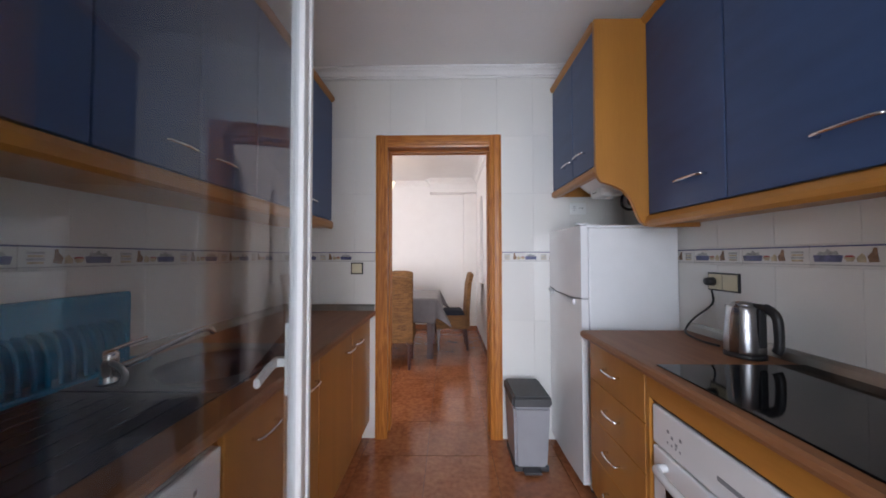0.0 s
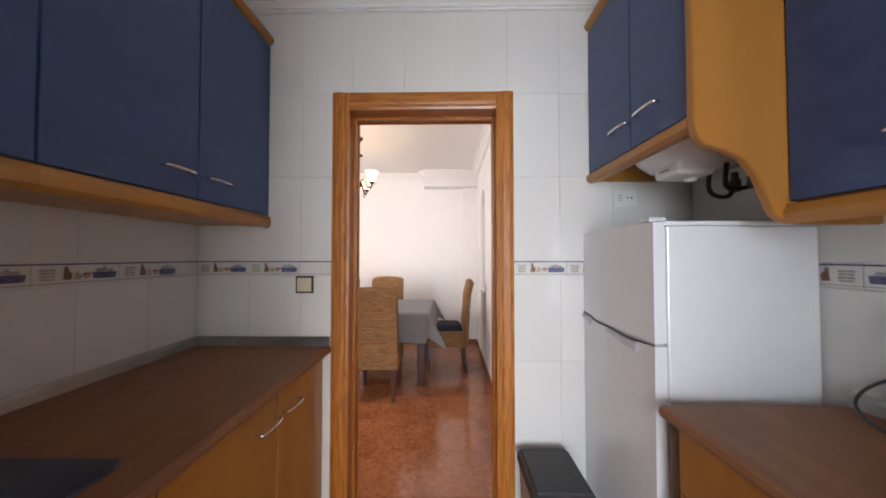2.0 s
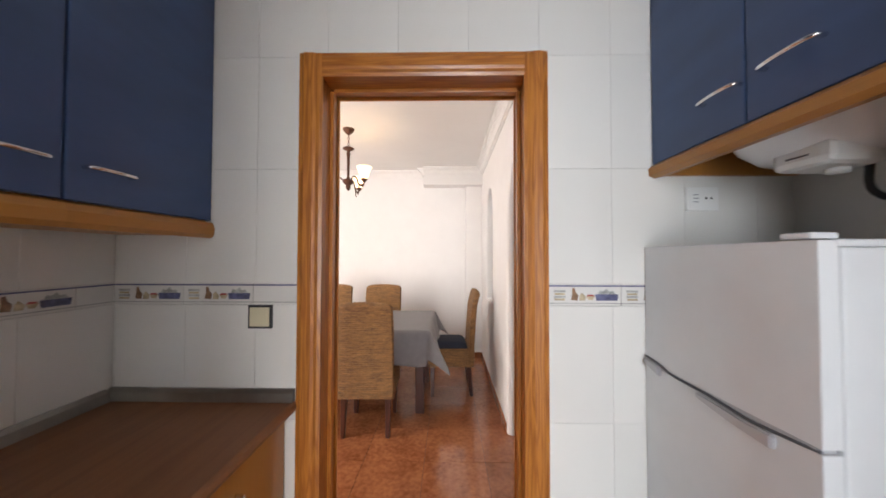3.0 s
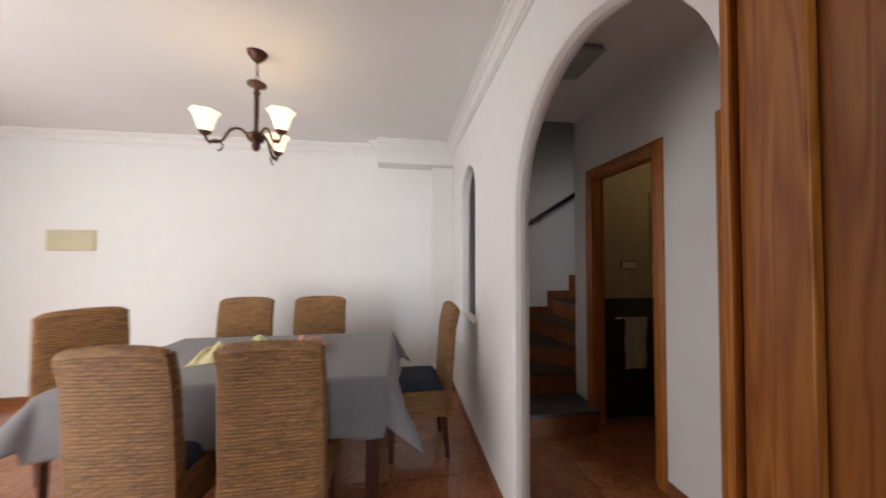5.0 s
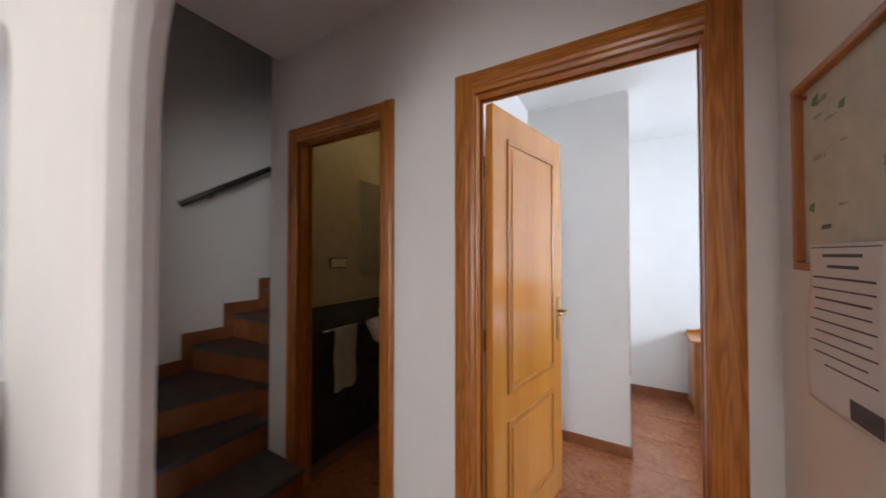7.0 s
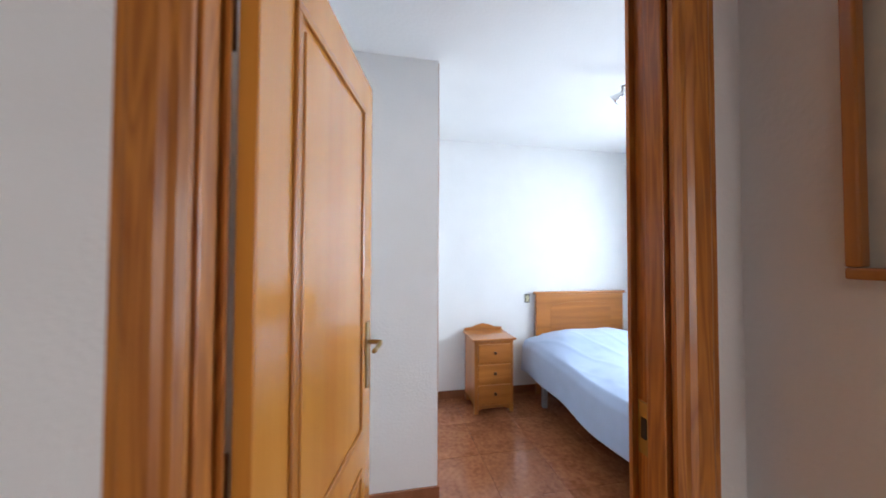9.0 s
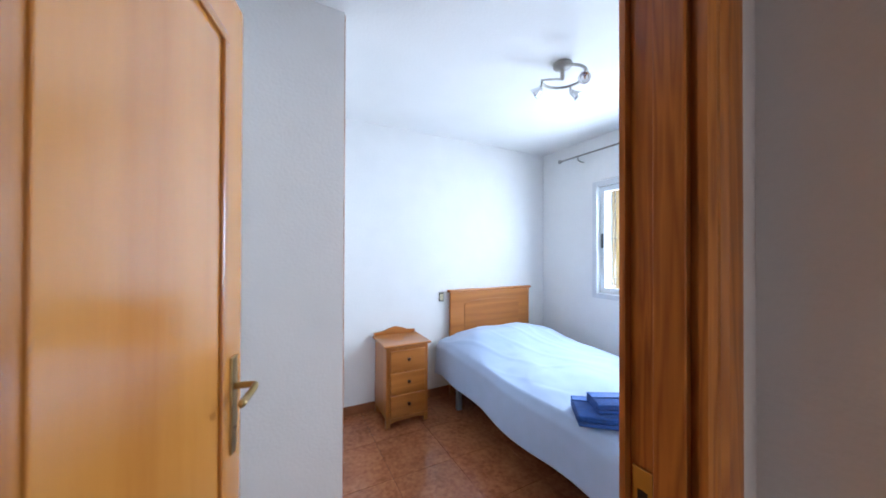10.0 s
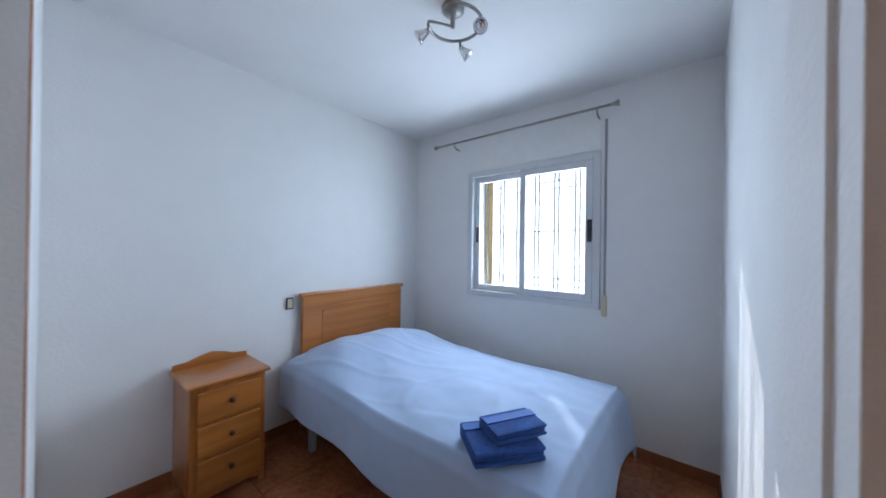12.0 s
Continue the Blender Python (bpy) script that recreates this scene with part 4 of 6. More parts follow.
part("body", bm_box(1.218, 0.30, 0.12, 1.705, 0.733, WT - 0.037), BEECH, u)
part("door", bm_box(1.198, 0.303, 0.125, 1.2165, 0.730, WT - 0.045, 0.003), BEECH, u)
part("plinth", bm_box(1.25, 0.30, 0, 1.265, 0.733, 0.119), BEECHY, u)
solo("worktop", bm_prism([(1.723, WT - 0.036), (1.176, WT - 0.036), (1.166, WT - 0.03), (1.162, WT - 0.018), (1.166, WT - 0.006), (1.176, WT), (1.723, WT)], "y", 0.29, 1.845), TOP,
     "brown wood-effect laminate worktop with rounded edge", "worktop")
solo("upstand", bm_prism([(1.7175, WT + 0.0005), (1.695, WT + 0.0005), (1.70, WT + 0.03), (1.708, WT + 0.042), (1.7175, WT + 0.042)], "y", 0.29, 1.845), SATIN, "brushed aluminium worktop upstand strip", "upstand")
hb = thing("hob", (1.46, 1.03, WT), "black ceramic glass hob set in the worktop", "hob")
part("glass_plate", bm_box(1.205, 0.745, WT + 0.0005, 1.70, 1.325, WT + 0.006, 0.002), BLACKGL, hb)

kt = thing("kettle", (1.60, 1.435, WT), "brushed steel electric kettle with black handle", "kettle")
KX, KY = 1.60, 1.435
part("base", bm_lathe([(0, 0.0005), (0.083, 0.0005), (0.083, 0.014), (0.075, 0.02), (0, 0.02)], (KX, KY, WT), 32), BLACKPL, kt, "black base")
part("body", bm_lathe([(0, 0.021), (0.079, 0.021), (0.081, 0.03), (0.078, 0.09), (0.071, 0.17), (0.066, 0.205), (0.058, 0.213), (0, 0.214)], (KX, KY, WT), 40), STEEL, kt, "brushed steel body")
part("lid", bm_lathe([(0, 0.2145), (0.054, 0.2145), (0.046, 0.224), (0.02, 0.229), (0, 0.230)], (KX, KY, WT), 28), STEEL, kt, "low steel lid")
hpts = curve([(KX + 0.01, KY - 0.04, WT + 0.214), (KX + 0.02, KY - 0.09, WT + 0.212), (KX + 0.03, KY - 0.128, WT + 0.185), (KX + 0.032, KY - 0.137, WT + 0.13), (KX + 0.03, KY - 0.138, WT + 0.07), (KX + 0.026, KY - 0.13, WT + 0.045)], 6)
own = bm_tube(hpts, [0.013] * 6 + [0.019] * (len(hpts) - 6), 12)
bm_box(KX - 0.006, KY - 0.085, WT + 0.05, KX + 0.034, KY - 0.066, WT + 0.208, 0.008, own)
part("handle", own, BLACKPL, kt, "black curved handle")
part("spout", bm_prism([(KY + 0.055, WT + 0.20), (KY + 0.085, WT + 0.208), (KY + 0.06, WT + 0.15)], "x", KX - 0.022, KX + 0.022), STEEL, kt)
part("gauge", bm_box(KX + 0.0, KY - 0.0805, WT + 0.06, KX + 0.016, KY - 0.073, WT + 0.16, 0.003), WHITEPL, kt)
part("cord", bm_tube(curve([(1.735, 1.70, 1.13), (1.72, 1.72, 1.10), (1.715, 1.715, 1.03), (1.70, 1.80, 0.95), (1.66, 1.80, 0.905), (1.60, 1.72, 0.892), (1.57, 1.60, 0.8905), (1.58, 1.52, 0.8905)], 8), 0.0045, 8), BLACKPL, kt, "black mains cord")
part("plug", bm_lathe([(0, 0), (0.02, 0), (0.017, -0.03), (0, -0.032)], (1.707, 1.70, 1.133), 14, "x"), BLACKPL, kt, "black plug")


for o in kt.children:
    if o.name.split(".")[0] not in ("cord", "plug"):
        o.scale = (0.74, 0.74, 0.88)


def wall_plate(name, cx, cy, cz, w, h, out, label, inner, rim, double=False):
    """A switch or socket plate; out is the axis it faces."""
    ob = thing(name, (cx, cy, cz), label, "switch" if "switch" in name else "socket")
    o = Vector(out)
    side = Vector((0, 0, 1)).cross(o)

    def slab(u0, u1, v0, v1, d0, d1, bev):
        a = Vector((cx, cy, cz)) + side * u0 + Vector((0, 0, v0)) + o * d0
        b = Vector((cx, cy, cz)) + side * u1 + Vector((0, 0, v1)) + o * d1
        return bm_box(min(a.x, b.x), min(a.y, b.y), min(a.z, b.z), max(a.x, b.x), max(a.y, b.y), max(a.z, b.z), bev)
    part("frame", slab(-w / 2, w / 2, -h / 2, h / 2, 0, 0.008, 0.002), rim, ob)
    if double:
        part("insert", slab(-w / 2 + 0.007, -0.002, -h / 2 + 0.007, h / 2 - 0.007, 0.008, 0.011, 0.001), inner, ob)
        part("insert", slab(0.002, w / 2 - 0.007, -h / 2 + 0.007, h / 2 - 0.007, 0.008, 0.011, 0.001), inner, ob)
    else:
        part("rocker", slab(-w / 2 + 0.008, w / 2 - 0.008, -h / 2 + 0.008, h / 2 - 0.008, 0.008, 0.012, 0.0015), inner, ob)
    return ob


wall_plate("light_switch", -0.135, 2.4355, 1.168, 0.085, 0.082, (0, -1, 0), "cream light switch in a dark frame on the tiles", CREAMPL, BLACKPL)
wall_plate("double_socket", 1.7185, 1.652, 1.133, 0.16, 0.082, (-1, 0, 0), "cream double socket in a dark frame on the tiles", CREAMPL, BLACKPL, True)
so = wall_plate("wall_socket", 1.40, 2.4355, 1.58, 0.11, 0.08, (0, -1, 0), "white socket on the tiles above the fridge", WHITEPL, WHITEPL)
for k in (-1, 1):
    part("hole", bm_lathe([(0, 0), (0.004, 0), (0.004, 0.0006)], (1.418 + 0.009 * k, 2.4228, 1.582), 8, "y"), EDGE, so)
for k in range(3):
    part("mark", bm_box(1.365, 2.4225, 1.568 + 0.012 * k, 1.384, 2.4234, 1.571 + 0.012 * k), DIAL, so)

# pedal bin
pb = thing("pedal_bin", (0.97, 2.22, 0), "grey plastic pedal bin with charcoal lid by the fridge", "bin")
own = bmesh.new()
bmesh.ops.create_cube(own, size=1)
for v in own.verts:
    k = 1.0 if v.co.z > 0 else 0.86
    v.co = (0.985 + v.co.x * 0.215 * k, 2.235 + v.co.y * 0.29 * k, 0.19 + v.co.z * 0.37)
bmesh.ops.bevel(own, geom=own.edges[:], offset=0.015, segments=3, affect="EDGES")
part("bucket", own, GREYPL, pb)
own = bmesh.new()
bmesh.ops.create_cube(own, size=1)
for v in own.verts:
    k = 0.94 if v.co.z > 0 else 1.0
    v.co = (0.985 + v.co.x * 0.235 * k, 2.235 + v.co.y * 0.31 * k, 0.407 + v.co.z * 0.06)
bmesh.ops.bevel(own, geom=own.edges[:], offset=0.012, segments=3, affect="EDGES")
part("lid", own, CHARCOAL, pb, "charcoal plastic lid")
part("pedal", bm_box(0.93, 2.055, 0.012, 1.03, 2.105, 0.028, 0.005), CHARCOAL, pb)
part("base", bm_box(0.885, 2.105, 0.0, 1.085, 2.36, 0.03, 0.006), CHARCOAL, pb)


# ---- dining room ----
def weave(p, q, along, rows, cols, amp):
    """Height of an over-and-under weave at (p, q) in 0..1."""
    r = p * rows
    c = q * cols
    k = 1 if (int(r) % 2 == 0) else -1
    j = 0.35 * math.sin(int(r) * 12.9898)
    return amp * (0.75 * abs(math.sin(math.pi * r)) * (1 + j) + 0.3 * k * math.sin(math.pi * c + 0.5 * math.sin(int(r) * 7.3)))


def wicker_chair():
    """Faces +y; origin on the floor under the middle of the seat."""
    ch = thing("wicker_chair", (0, 0, 0), "woven seagrass dining chair with navy cushion and dark legs", "chair", "chairs round the dining table")
    W = 0.205

    def back_line(v):
        z = 0.30 + 0.70 * v
        y = -0.205 - 0.055 * max(0, v - 0.25) ** 1.3 - 0.05 * max(0, v - 0.82) ** 1.2 * 3
        return y, z

    def sheet(side):
        def f(u, v):
            y, z = back_line(v)
            w = W * (1.0 - 0.03 * v)
            crown = 0.014 * (1 - (2 * u - 1) ** 2) * max(0, v - 0.9) * 10
            dome = 0.006 * math.sin(math.pi * u)
            d = weave(v, u, 0, 44, 12, 0.0075) * min(1.0, 8 * min(u, 1 - u))
            return ((2 * u - 1) * w, y + side * (0.026 + d + dome * 0.3), z + crown)
        return f
    own = bmesh.new()
    bm_grid(36, 264, sheet(-1), bm=own)
    bm_grid(36, 264, sheet(1), bm=own)
    for s in (-1, 1):
        def edge(u, v, s=s):
            y, z = back_line(v)
            w = W * (1.0 - 0.03 * v)
            d = weave(v, u, 0, 44, 2, 0.004)
            a = math.pi * u
            return (s * (w + 0.012 * math.sin(a) + d * math.sin(a)), y - 0.026 * math.cos(a), z)
        bm_grid(6, 264, edge, bm=own)

    def cap(u, v):
        y, z = back_line(1.0)
        w = W * 0.97
        a = math.pi * v
        e = math.sqrt(max(0.0, 1 - (2 * u - 1) ** 8))
        return ((2 * u - 1) * (w + 0.010), y - 0.034 * math.cos(a) * max(0.15, e), z - 0.012 + 0.014 * (1 - (2 * u - 1) ** 2) + 0.034 * math.sin(a) * e + 0.003 * math.sin(u * 80))
    bm_grid(39, 8, cap, bm=own)
    bmesh.ops.recalc_face_normals(own, faces=own.faces[:])
    part("backrest", own, WICKER, ch)

    def apron(x0, y0, x1, y1):
        d = Vector((x1 - x0, y1 - y0))
        n = Vector((d.y, -d.x)).normalized()

        def f(u, v):
            k = weave(v, u, 0, 11, 9, 0.006)
            p = Vector((x0, y0)) + d * u + n * k
            return (p.x, p.y, 0.29 + 0.18 * v + 0.008 * math.sin(u * math.pi) * (1 - v))
        return f
    own = bmesh.new()
    bm_box(-W + 0.008, -0.20, 0.30, W - 0.008, 0.21, 0.468, 0.01, own)
    for q in ((-W, -0.21, W, -0.21), (W, -0.21, W, 0.22), (W, 0.22, -W, 0.22), (-W, 0.22, -W, -0.21)):
        bm_grid(36, 48, apron(*q), bm=own)
    part("seat", own, WICKER, ch)
    own = bm_grid(16, 16, lambda u, v: (-0.19 + 0.38 * u, -0.165 + 0.375 * v, 0.478 + 0.045 * min(1, 9 * min(u, 1 - u, v, 1 - v)) ** 0.5 + 0.012 * math.sin(math.pi * u) * math.sin(math.pi * v)))
    bm_box(-0.19, -0.165, 0.469, 0.19, 0.21, 0.485, 0.006, own)
    part("cushion", own, NAVY, ch, "navy seat cushion")
    for x, y, lean in ((-0.17, -0.175, -0.03), (0.17, -0.175, -0.03), (-0.17, 0.18, 0.0), (0.17, 0.18, 0.0)):
        own = bmesh.new()
        bmesh.ops.create_cube(own, size=1)
        for v in own.verts:
            k = 0.045 if v.co.z > 0 else 0.03
            v.co = (x + v.co.x * k, y + (lean if v.co.z < 0 else 0) + v.co.y * k, 0.155 + v.co.z * 0.31)
        bmesh.ops.bevel(own, geom=own.edges[:], offset=0.004, segments=1, affect="EDGES")
        part("leg", own, DARKWOOD, ch, "dark stained leg")
    return ch


chair = wicker_chair()
chair.location, chair.rotation_euler = (-0.11, 3.955, 0), (0, 0, radians(1.5))
for x, y, a in ((-0.65, 3.945, -3.0), (-0.26, 4.93, 180.0), (-0.85, 4.93, 181.5), (0.545, 4.645, 92.0), (-1.46, 4.52, -134.0)):
    copy_thing(chair, pose(x, y, 0, 0, 0, a))

tb = thing("dining_table", (-0.42, 4.48, 0), "dark wooden dining table with square legs", "table")
part("tabletop", bm_box(-1.19, 4.0, 0.72, 0.355, 4.96, 0.75, 0.004), DARKWOOD, tb)
own = bmesh.new()
for q in ((-1.10, 4.06, 0.27, 4.085), (-1.10, 4.875, 0.27, 4.90), (-1.11, 4.085, -1.085, 4.875), (0.25, 4.085, 0.275, 4.875)):
    bm_box(q[0], q[1], 0.62, q[2], q[3], 0.7195, bm=own)
part("apron", own, DARKWOOD, tb)
for x in (-1.10, 0.275):
    for y in (4.16, 4.83):
        part("leg", bm_box(x - 0.037, y - 0.037, 0, x + 0.037, y + 0.037, 0.7195, 0.004), DARKWOOD, tb)


def cloth_sheet(x0, x1, y0, y1, z, over):
    """A cloth over a rectangle: it lies flat, rolls over the edge and hangs in folds, lowest at the corners."""
    L, D = (x1 - x0) + 2 * over, (y1 - y0) + 2 * over

    def f(u, v):
        px, py = x0 - over + u * L, y0 - over + v * D
        ox = max(0, px - x1) - max(0, x0 - px)
        oy = max(0, py - y1) - max(0, y0 - py)
        cx, cy = min(max(px, x0), x1), min(max(py, y0), y1)
        d = math.hypot(ox, oy)
        if d < 1e-6:
            return (px, py, z + 0.0015 * noise.noise((px * 6, py * 6, 0.3)))
        nx, ny = ox / d, oy / d
        along = cx * 17 + cy * 15
        fold = 0.018 * math.sin(along) + 0.02 * noise.noise((cx * 5, cy * 5, 1.7))
        out = 0.012 + 0.22 * d + fold * min(1, d / over) + (0.5 * min(abs(ox), abs(oy)))
        drop = d * 0.96 if min(abs(ox), abs(oy)) < 1e-6 else d * 0.76
        roll = min(1, d / 0.02)
        return (cx + nx * out * roll, cy + ny * out * roll, z - max(0, drop - 0.006) if d > 0.008 else z - d * 0.3)
    return f


solo("tablecloth", bm_grid(120, 84, cloth_sheet(-1.195, 0.36, 3.995, 4.965, 0.7535, 0.29), thick=-0.0015), CLOTH, "plain grey cotton tablecloth draped over the dining table", "tablecloth")
rn = thing("table_runner", (-0.45, 4.45, 0.757), "crumpled green, cream and coral cloth on the table", "cloth")


def crumple(x0, x1, y0, y1, h):
    return lambda u, v: (x0 + (x1 - x0) * u + 0.02 * noise.noise((u * 3, v * 3, 5)), y0 + (y1 - y0) * v + 0.25 * (u - 0.5) * 0.3,
                         0.7575 + h * (0.02 + max(0, math.sin(math.pi * u) * math.sin(math.pi * v)) ** 0.7 * (0.75 + 0.6 * noise.noise((u * 3.6 + x0, v * 3.6, 9)))))


part("cloth_green", bm_grid(30, 24, crumple(-0.62, -0.28, 4.30, 4.62, 0.13)), R_GREEN, rn, "lime green cloth")
part("cloth_cream", bm_grid(24, 20, crumple(-0.78, -0.60, 4.30, 4.58, 0.10)), R_CREAM, rn, "cream cloth")
part("cloth_coral", bm_grid(24, 20, crumple(-0.29, -0.08, 4.32, 4.62, 0.13)), R_RED, rn, "coral cloth")


def chandelier(cx, cy):
    ob = thing("chandelier", (cx, cy, CH), "aged bronze three-arm chandelier with lit frosted glass shades", "chandelier")
    part("ceiling_rose", bm_lathe([(0, 0), (0.055, 0), (0.05, -0.015), (0.03, -0.04), (0.012, -0.055), (0, -0.056)], (cx, cy, CH), 24), BRONZE, ob)
    zt = CH - 0.056
    for k in range(4):
        own = bmesh.new()
        n = 12
        pts = []
        for i in range(n + 1):
            a = 2 * math.pi * i / n
            pts.append((cx + (0.009 * math.cos(a) if k % 2 else 0), cy + (0 if k % 2 else 0.009 * math.cos(a)), zt - 0.012 - 0.024 * k + 0.015 * math.sin(a)))
        part("chain_link", bm_tube(pts, 0.0025, 6, own), BRONZE, ob)
    z0 = zt - 0.105
    part("stem", bm_lathe([(0, 0.0), (0.01, 0), (0.05, -0.02), (0.052, -0.03), (0.02, -0.045), (0.012, -0.06), (0.02, -0.075), (0.014, -0.09), (0.011, -0.29), (0.018, -0.305), (0.048, -0.32),
                           (0.052, -0.338), (0.036, -0.36), (0.02, -0.37), (0.025, -0.385), (0.018, -0.405), (0.008, -0.418), (0, -0.42)], (cx, cy, z0), 24), BRONZE, ob)
    for k in range(3):
        a = radians(82 + 120 * k)
        d = Vector((math.cos(a), math.sin(a), 0))
        hub = Vector((cx, cy, z0 - 0.33))
        pts = curve([hub + d * 0.04, hub + d * 0.08 + Vector((0, 0, 0.028)), hub + d * 0.125 + Vector((0, 0, 0.012)), hub + d * 0.165 + Vector((0, 0, -0.055)), hub + d * 0.22 + Vector((0, 0, -0.07)), hub + d * 0.24 + Vector((0, 0, -0.04))], 7)
        arm = part("arm", bm_tube(pts, 0.0075, 8), BRONZE, ob, "scrolled bronze arm")
        e = hub + d * 0.24 + Vector((0, 0, -0.04))
        sc = [e + d * (0.03 * math.cos(t) - 0.05) + Vector((0, 0, 0.03 * math.sin(t) - 0.045)) for t in [i * 0.5 for i in range(10)]]
        part("scroll", bm_tube(sc, 0.005, 6), BRONZE, arm)
        part("cup", bm_lathe([(0, 0), (0.012, 0), (0.029, 0.016), (0.030, 0.026), (0, 0.028)], e, 18), BRONZE, arm)
        own = bmesh.new()
        prof = [(0.026, 0.029), (0.036, 0.046), (0.043, 0.075), (0.051, 0.105), (0.068, 0.13)]
        bm_lathe(prof, e, 36, bm=own)
        for f in [f for f in own.faces if len(f.verts) > 4]:
            own.faces.remove(f)
        for v in own.verts:
            r = Vector((v.co.x - e.x, v.co.y - e.y))
            h = v.co.z - e.z
            if h > 0.09:
                w = 1 + 0.07 * math.sin(6 * math.atan2(r.y, r.x)) * (h - 0.09) / 0.04
                v.co.x, v.co.y = e.x + r.x * w, e.y + r.y * w
        part("shade", own, SHADE, arm, "lit frosted glass tulip shade")
        part("bulb", bm_lathe([(0, 0.029), (0.013, 0.04), (0.020, 0.07), (0.014, 0.092), (0, 0.10)], e, 14), BULB, arm, "lit bulb")
    return ob


chandelier(-0.41, 4.25)
cv = thing("fuse_box_cover", (-2.66, 5.75, 1.53), "cream plastic fuse box cover on the wall", "fuse box")
part("cover", bm_box(-2.87, 5.735, 1.43, -2.47, 5.76, 1.63, 0.006), CREAMPL, cv)
part("lip", bm_box(-2.855, 5.731, 1.445, -2.485, 5.7345, 1.615, 0.001), CREAMPL, cv)
wl = thing("window_2", (-2.6, 2.5, 0.05), "white aluminium patio glazing", "window", "", "structure")
for x in (-3.7, -2.63, -1.56):
    part("mullion", bm_box(x, 2.49, 0.05, x + 0.06, 2.51, 2.35, 0.004), ALU, wl)
for z in (0.05, 2.29):
    for x in (-3.64, -2.57):
        part("rail", bm_box(x, 2.491, z, x + 1.01, 2.509, z + 0.06, 0.004), ALU, wl)

# ---- hall ----
hl = thing("ceiling_light", (1.41, 4.04, CH), "square grey frosted glass ceiling light, unlit", "ceiling light")
part("base", bm_box(1.27, 3.90, CH - 0.025, 1.55, 4.18, CH, 0.004), SATIN, hl)
part("diffuser", bm_grid(12, 12, lambda u, v: (1.26 + 0.30 * u, 3.89 + 0.30 * v, CH - 0.03 - 0.045 * (1 - (2 * u - 1) ** 4) * (1 - (2 * v - 1) ** 4)), thick=0.004), HALLGL, hl, "grey frosted glass")

st = thing("staircase", (1.6, 5.2, 0), "turning staircase with dark stone treads and terracotta risers", "staircase", "", "structure")
R, XL, YB = 0.18, 1.0755, 5.7595
shapes = [
    [(XL, 4.62), (1.9845, 4.62), (1.9845, 4.97), (XL, 4.97)],
    [(XL, 4.97), (1.9845, 4.97), (1.9845, 5.13), (XL, 5.42)],
    [(XL, 5.42), (1.9845, 5.13), (2.02, 4.951), (2.06, 4.951), (1.91, YB), (XL, YB)],
    [(2.06, 4.951), (2.20, 4.951), (2.18, YB), (1.91, YB)],
    [(2.20, 4.951), (2.45, 4.951), (2.45, YB), (2.18, YB)],
    [(2.45, 4.951), (2.70, 4.951), (2.70, YB), (2.45, YB)],
    [(2.70, 4.951), (2.95, 4.951), (2.95, YB), (2.70, YB)],
    [(2.95, 4.951), (3.399, 4.951), (3.399, YB), (2.95, YB)],
]
for k, s in enumerate(shapes):
    part("riser", bm_prism(s, "z", 0.0, R * (k + 1) - 0.03), SKIRT, st, "terracotta riser")
    cx, cy = sum(p[0] for p in s) / len(s), sum(p[1] for p in s) / len(s)
    big = list(s)
    if k < 3:
        big = [(x, y - (0.02 if i < 2 else 0)) for i, (x, y) in enumerate(s)]
    elif k >= 3:
        big = [(x - (0.02 if i in (0, 3) else 0), y) for i, (x, y) in enumerate(s)]
    part("tread", bm_prism(big, "z", R * (k + 1) - 0.03, R * (k + 1), bevel=0.004), STONE, st, "dark stone tread")
for k, (xa, xb) in enumerate(((XL + 0.005, 1.91), (1.91, 2.18), (2.18, 2.45), (2.45, 2.70))):
    zt = R * (k + 3)
    part("stair_skirting", bm_box(xa, 5.748, zt, xb, 5.7598, zt + 0.09, 0.001), SKIRT, st)
    part("stair_skirting", bm_box(xb - 0.07, 5.7475, zt + 0.0905, xb, 5.7598, zt + 0.27, 0.001), SKIRT, st)
rl = thing("handrail", (2.1, 5.70, 1.8), "dark handrail fixed to the staircase wall", "handrail")
def rail_z(x):
    return 1.735 + (x - 1.83) * 0.62
part("rail", bm_tube([(1.80, 5.70, rail_z(1.80)), (2.3, 5.70, rail_z(2.3)), (2.9, 5.70, rail_z(2.9))], 0.022, 12), BLACKPL, rl)
for x in (2.0, 2.6):
    part("bracket", bm_tube([(x, 5.7595, rail_z(x) - 0.05), (x, 5.70, rail_z(x) - 0.04), (x, 5.70, rail_z(x))], 0.006, 8), IRON, rl)

# pinned map and notice
mp = thing("framed_map", (1.57, 2.70, 1.58), "town map in a thin wooden frame on the hall wall", "map")
MX0, MX1, MZ0, MZ1 = 1.25, 1.845, 1.335, 1.745
part("backing", bm_box(MX0 + 0.012, 2.6905, MZ0 + 0.012, MX1 - 0.012, 2.698, MZ1 - 0.012), MAPP, mp, "printed street map")
for q in ((MX0, MZ0, MX1, MZ0 + 0.016), (MX0, MZ1 - 0.016, MX1, MZ1), (MX0, MZ0 + 0.0165, MX0 + 0.016, MZ1 - 0.0165), (MX1 - 0.016, MZ0 + 0.0165, MX1, MZ1 - 0.0165)):
    part("frame", bm_box(q[0], 2.6905, q[1], q[2], 2.714, q[3], 0.003), BED_WOOD, mp, "honey wood frame")
rng = random.Random(4)
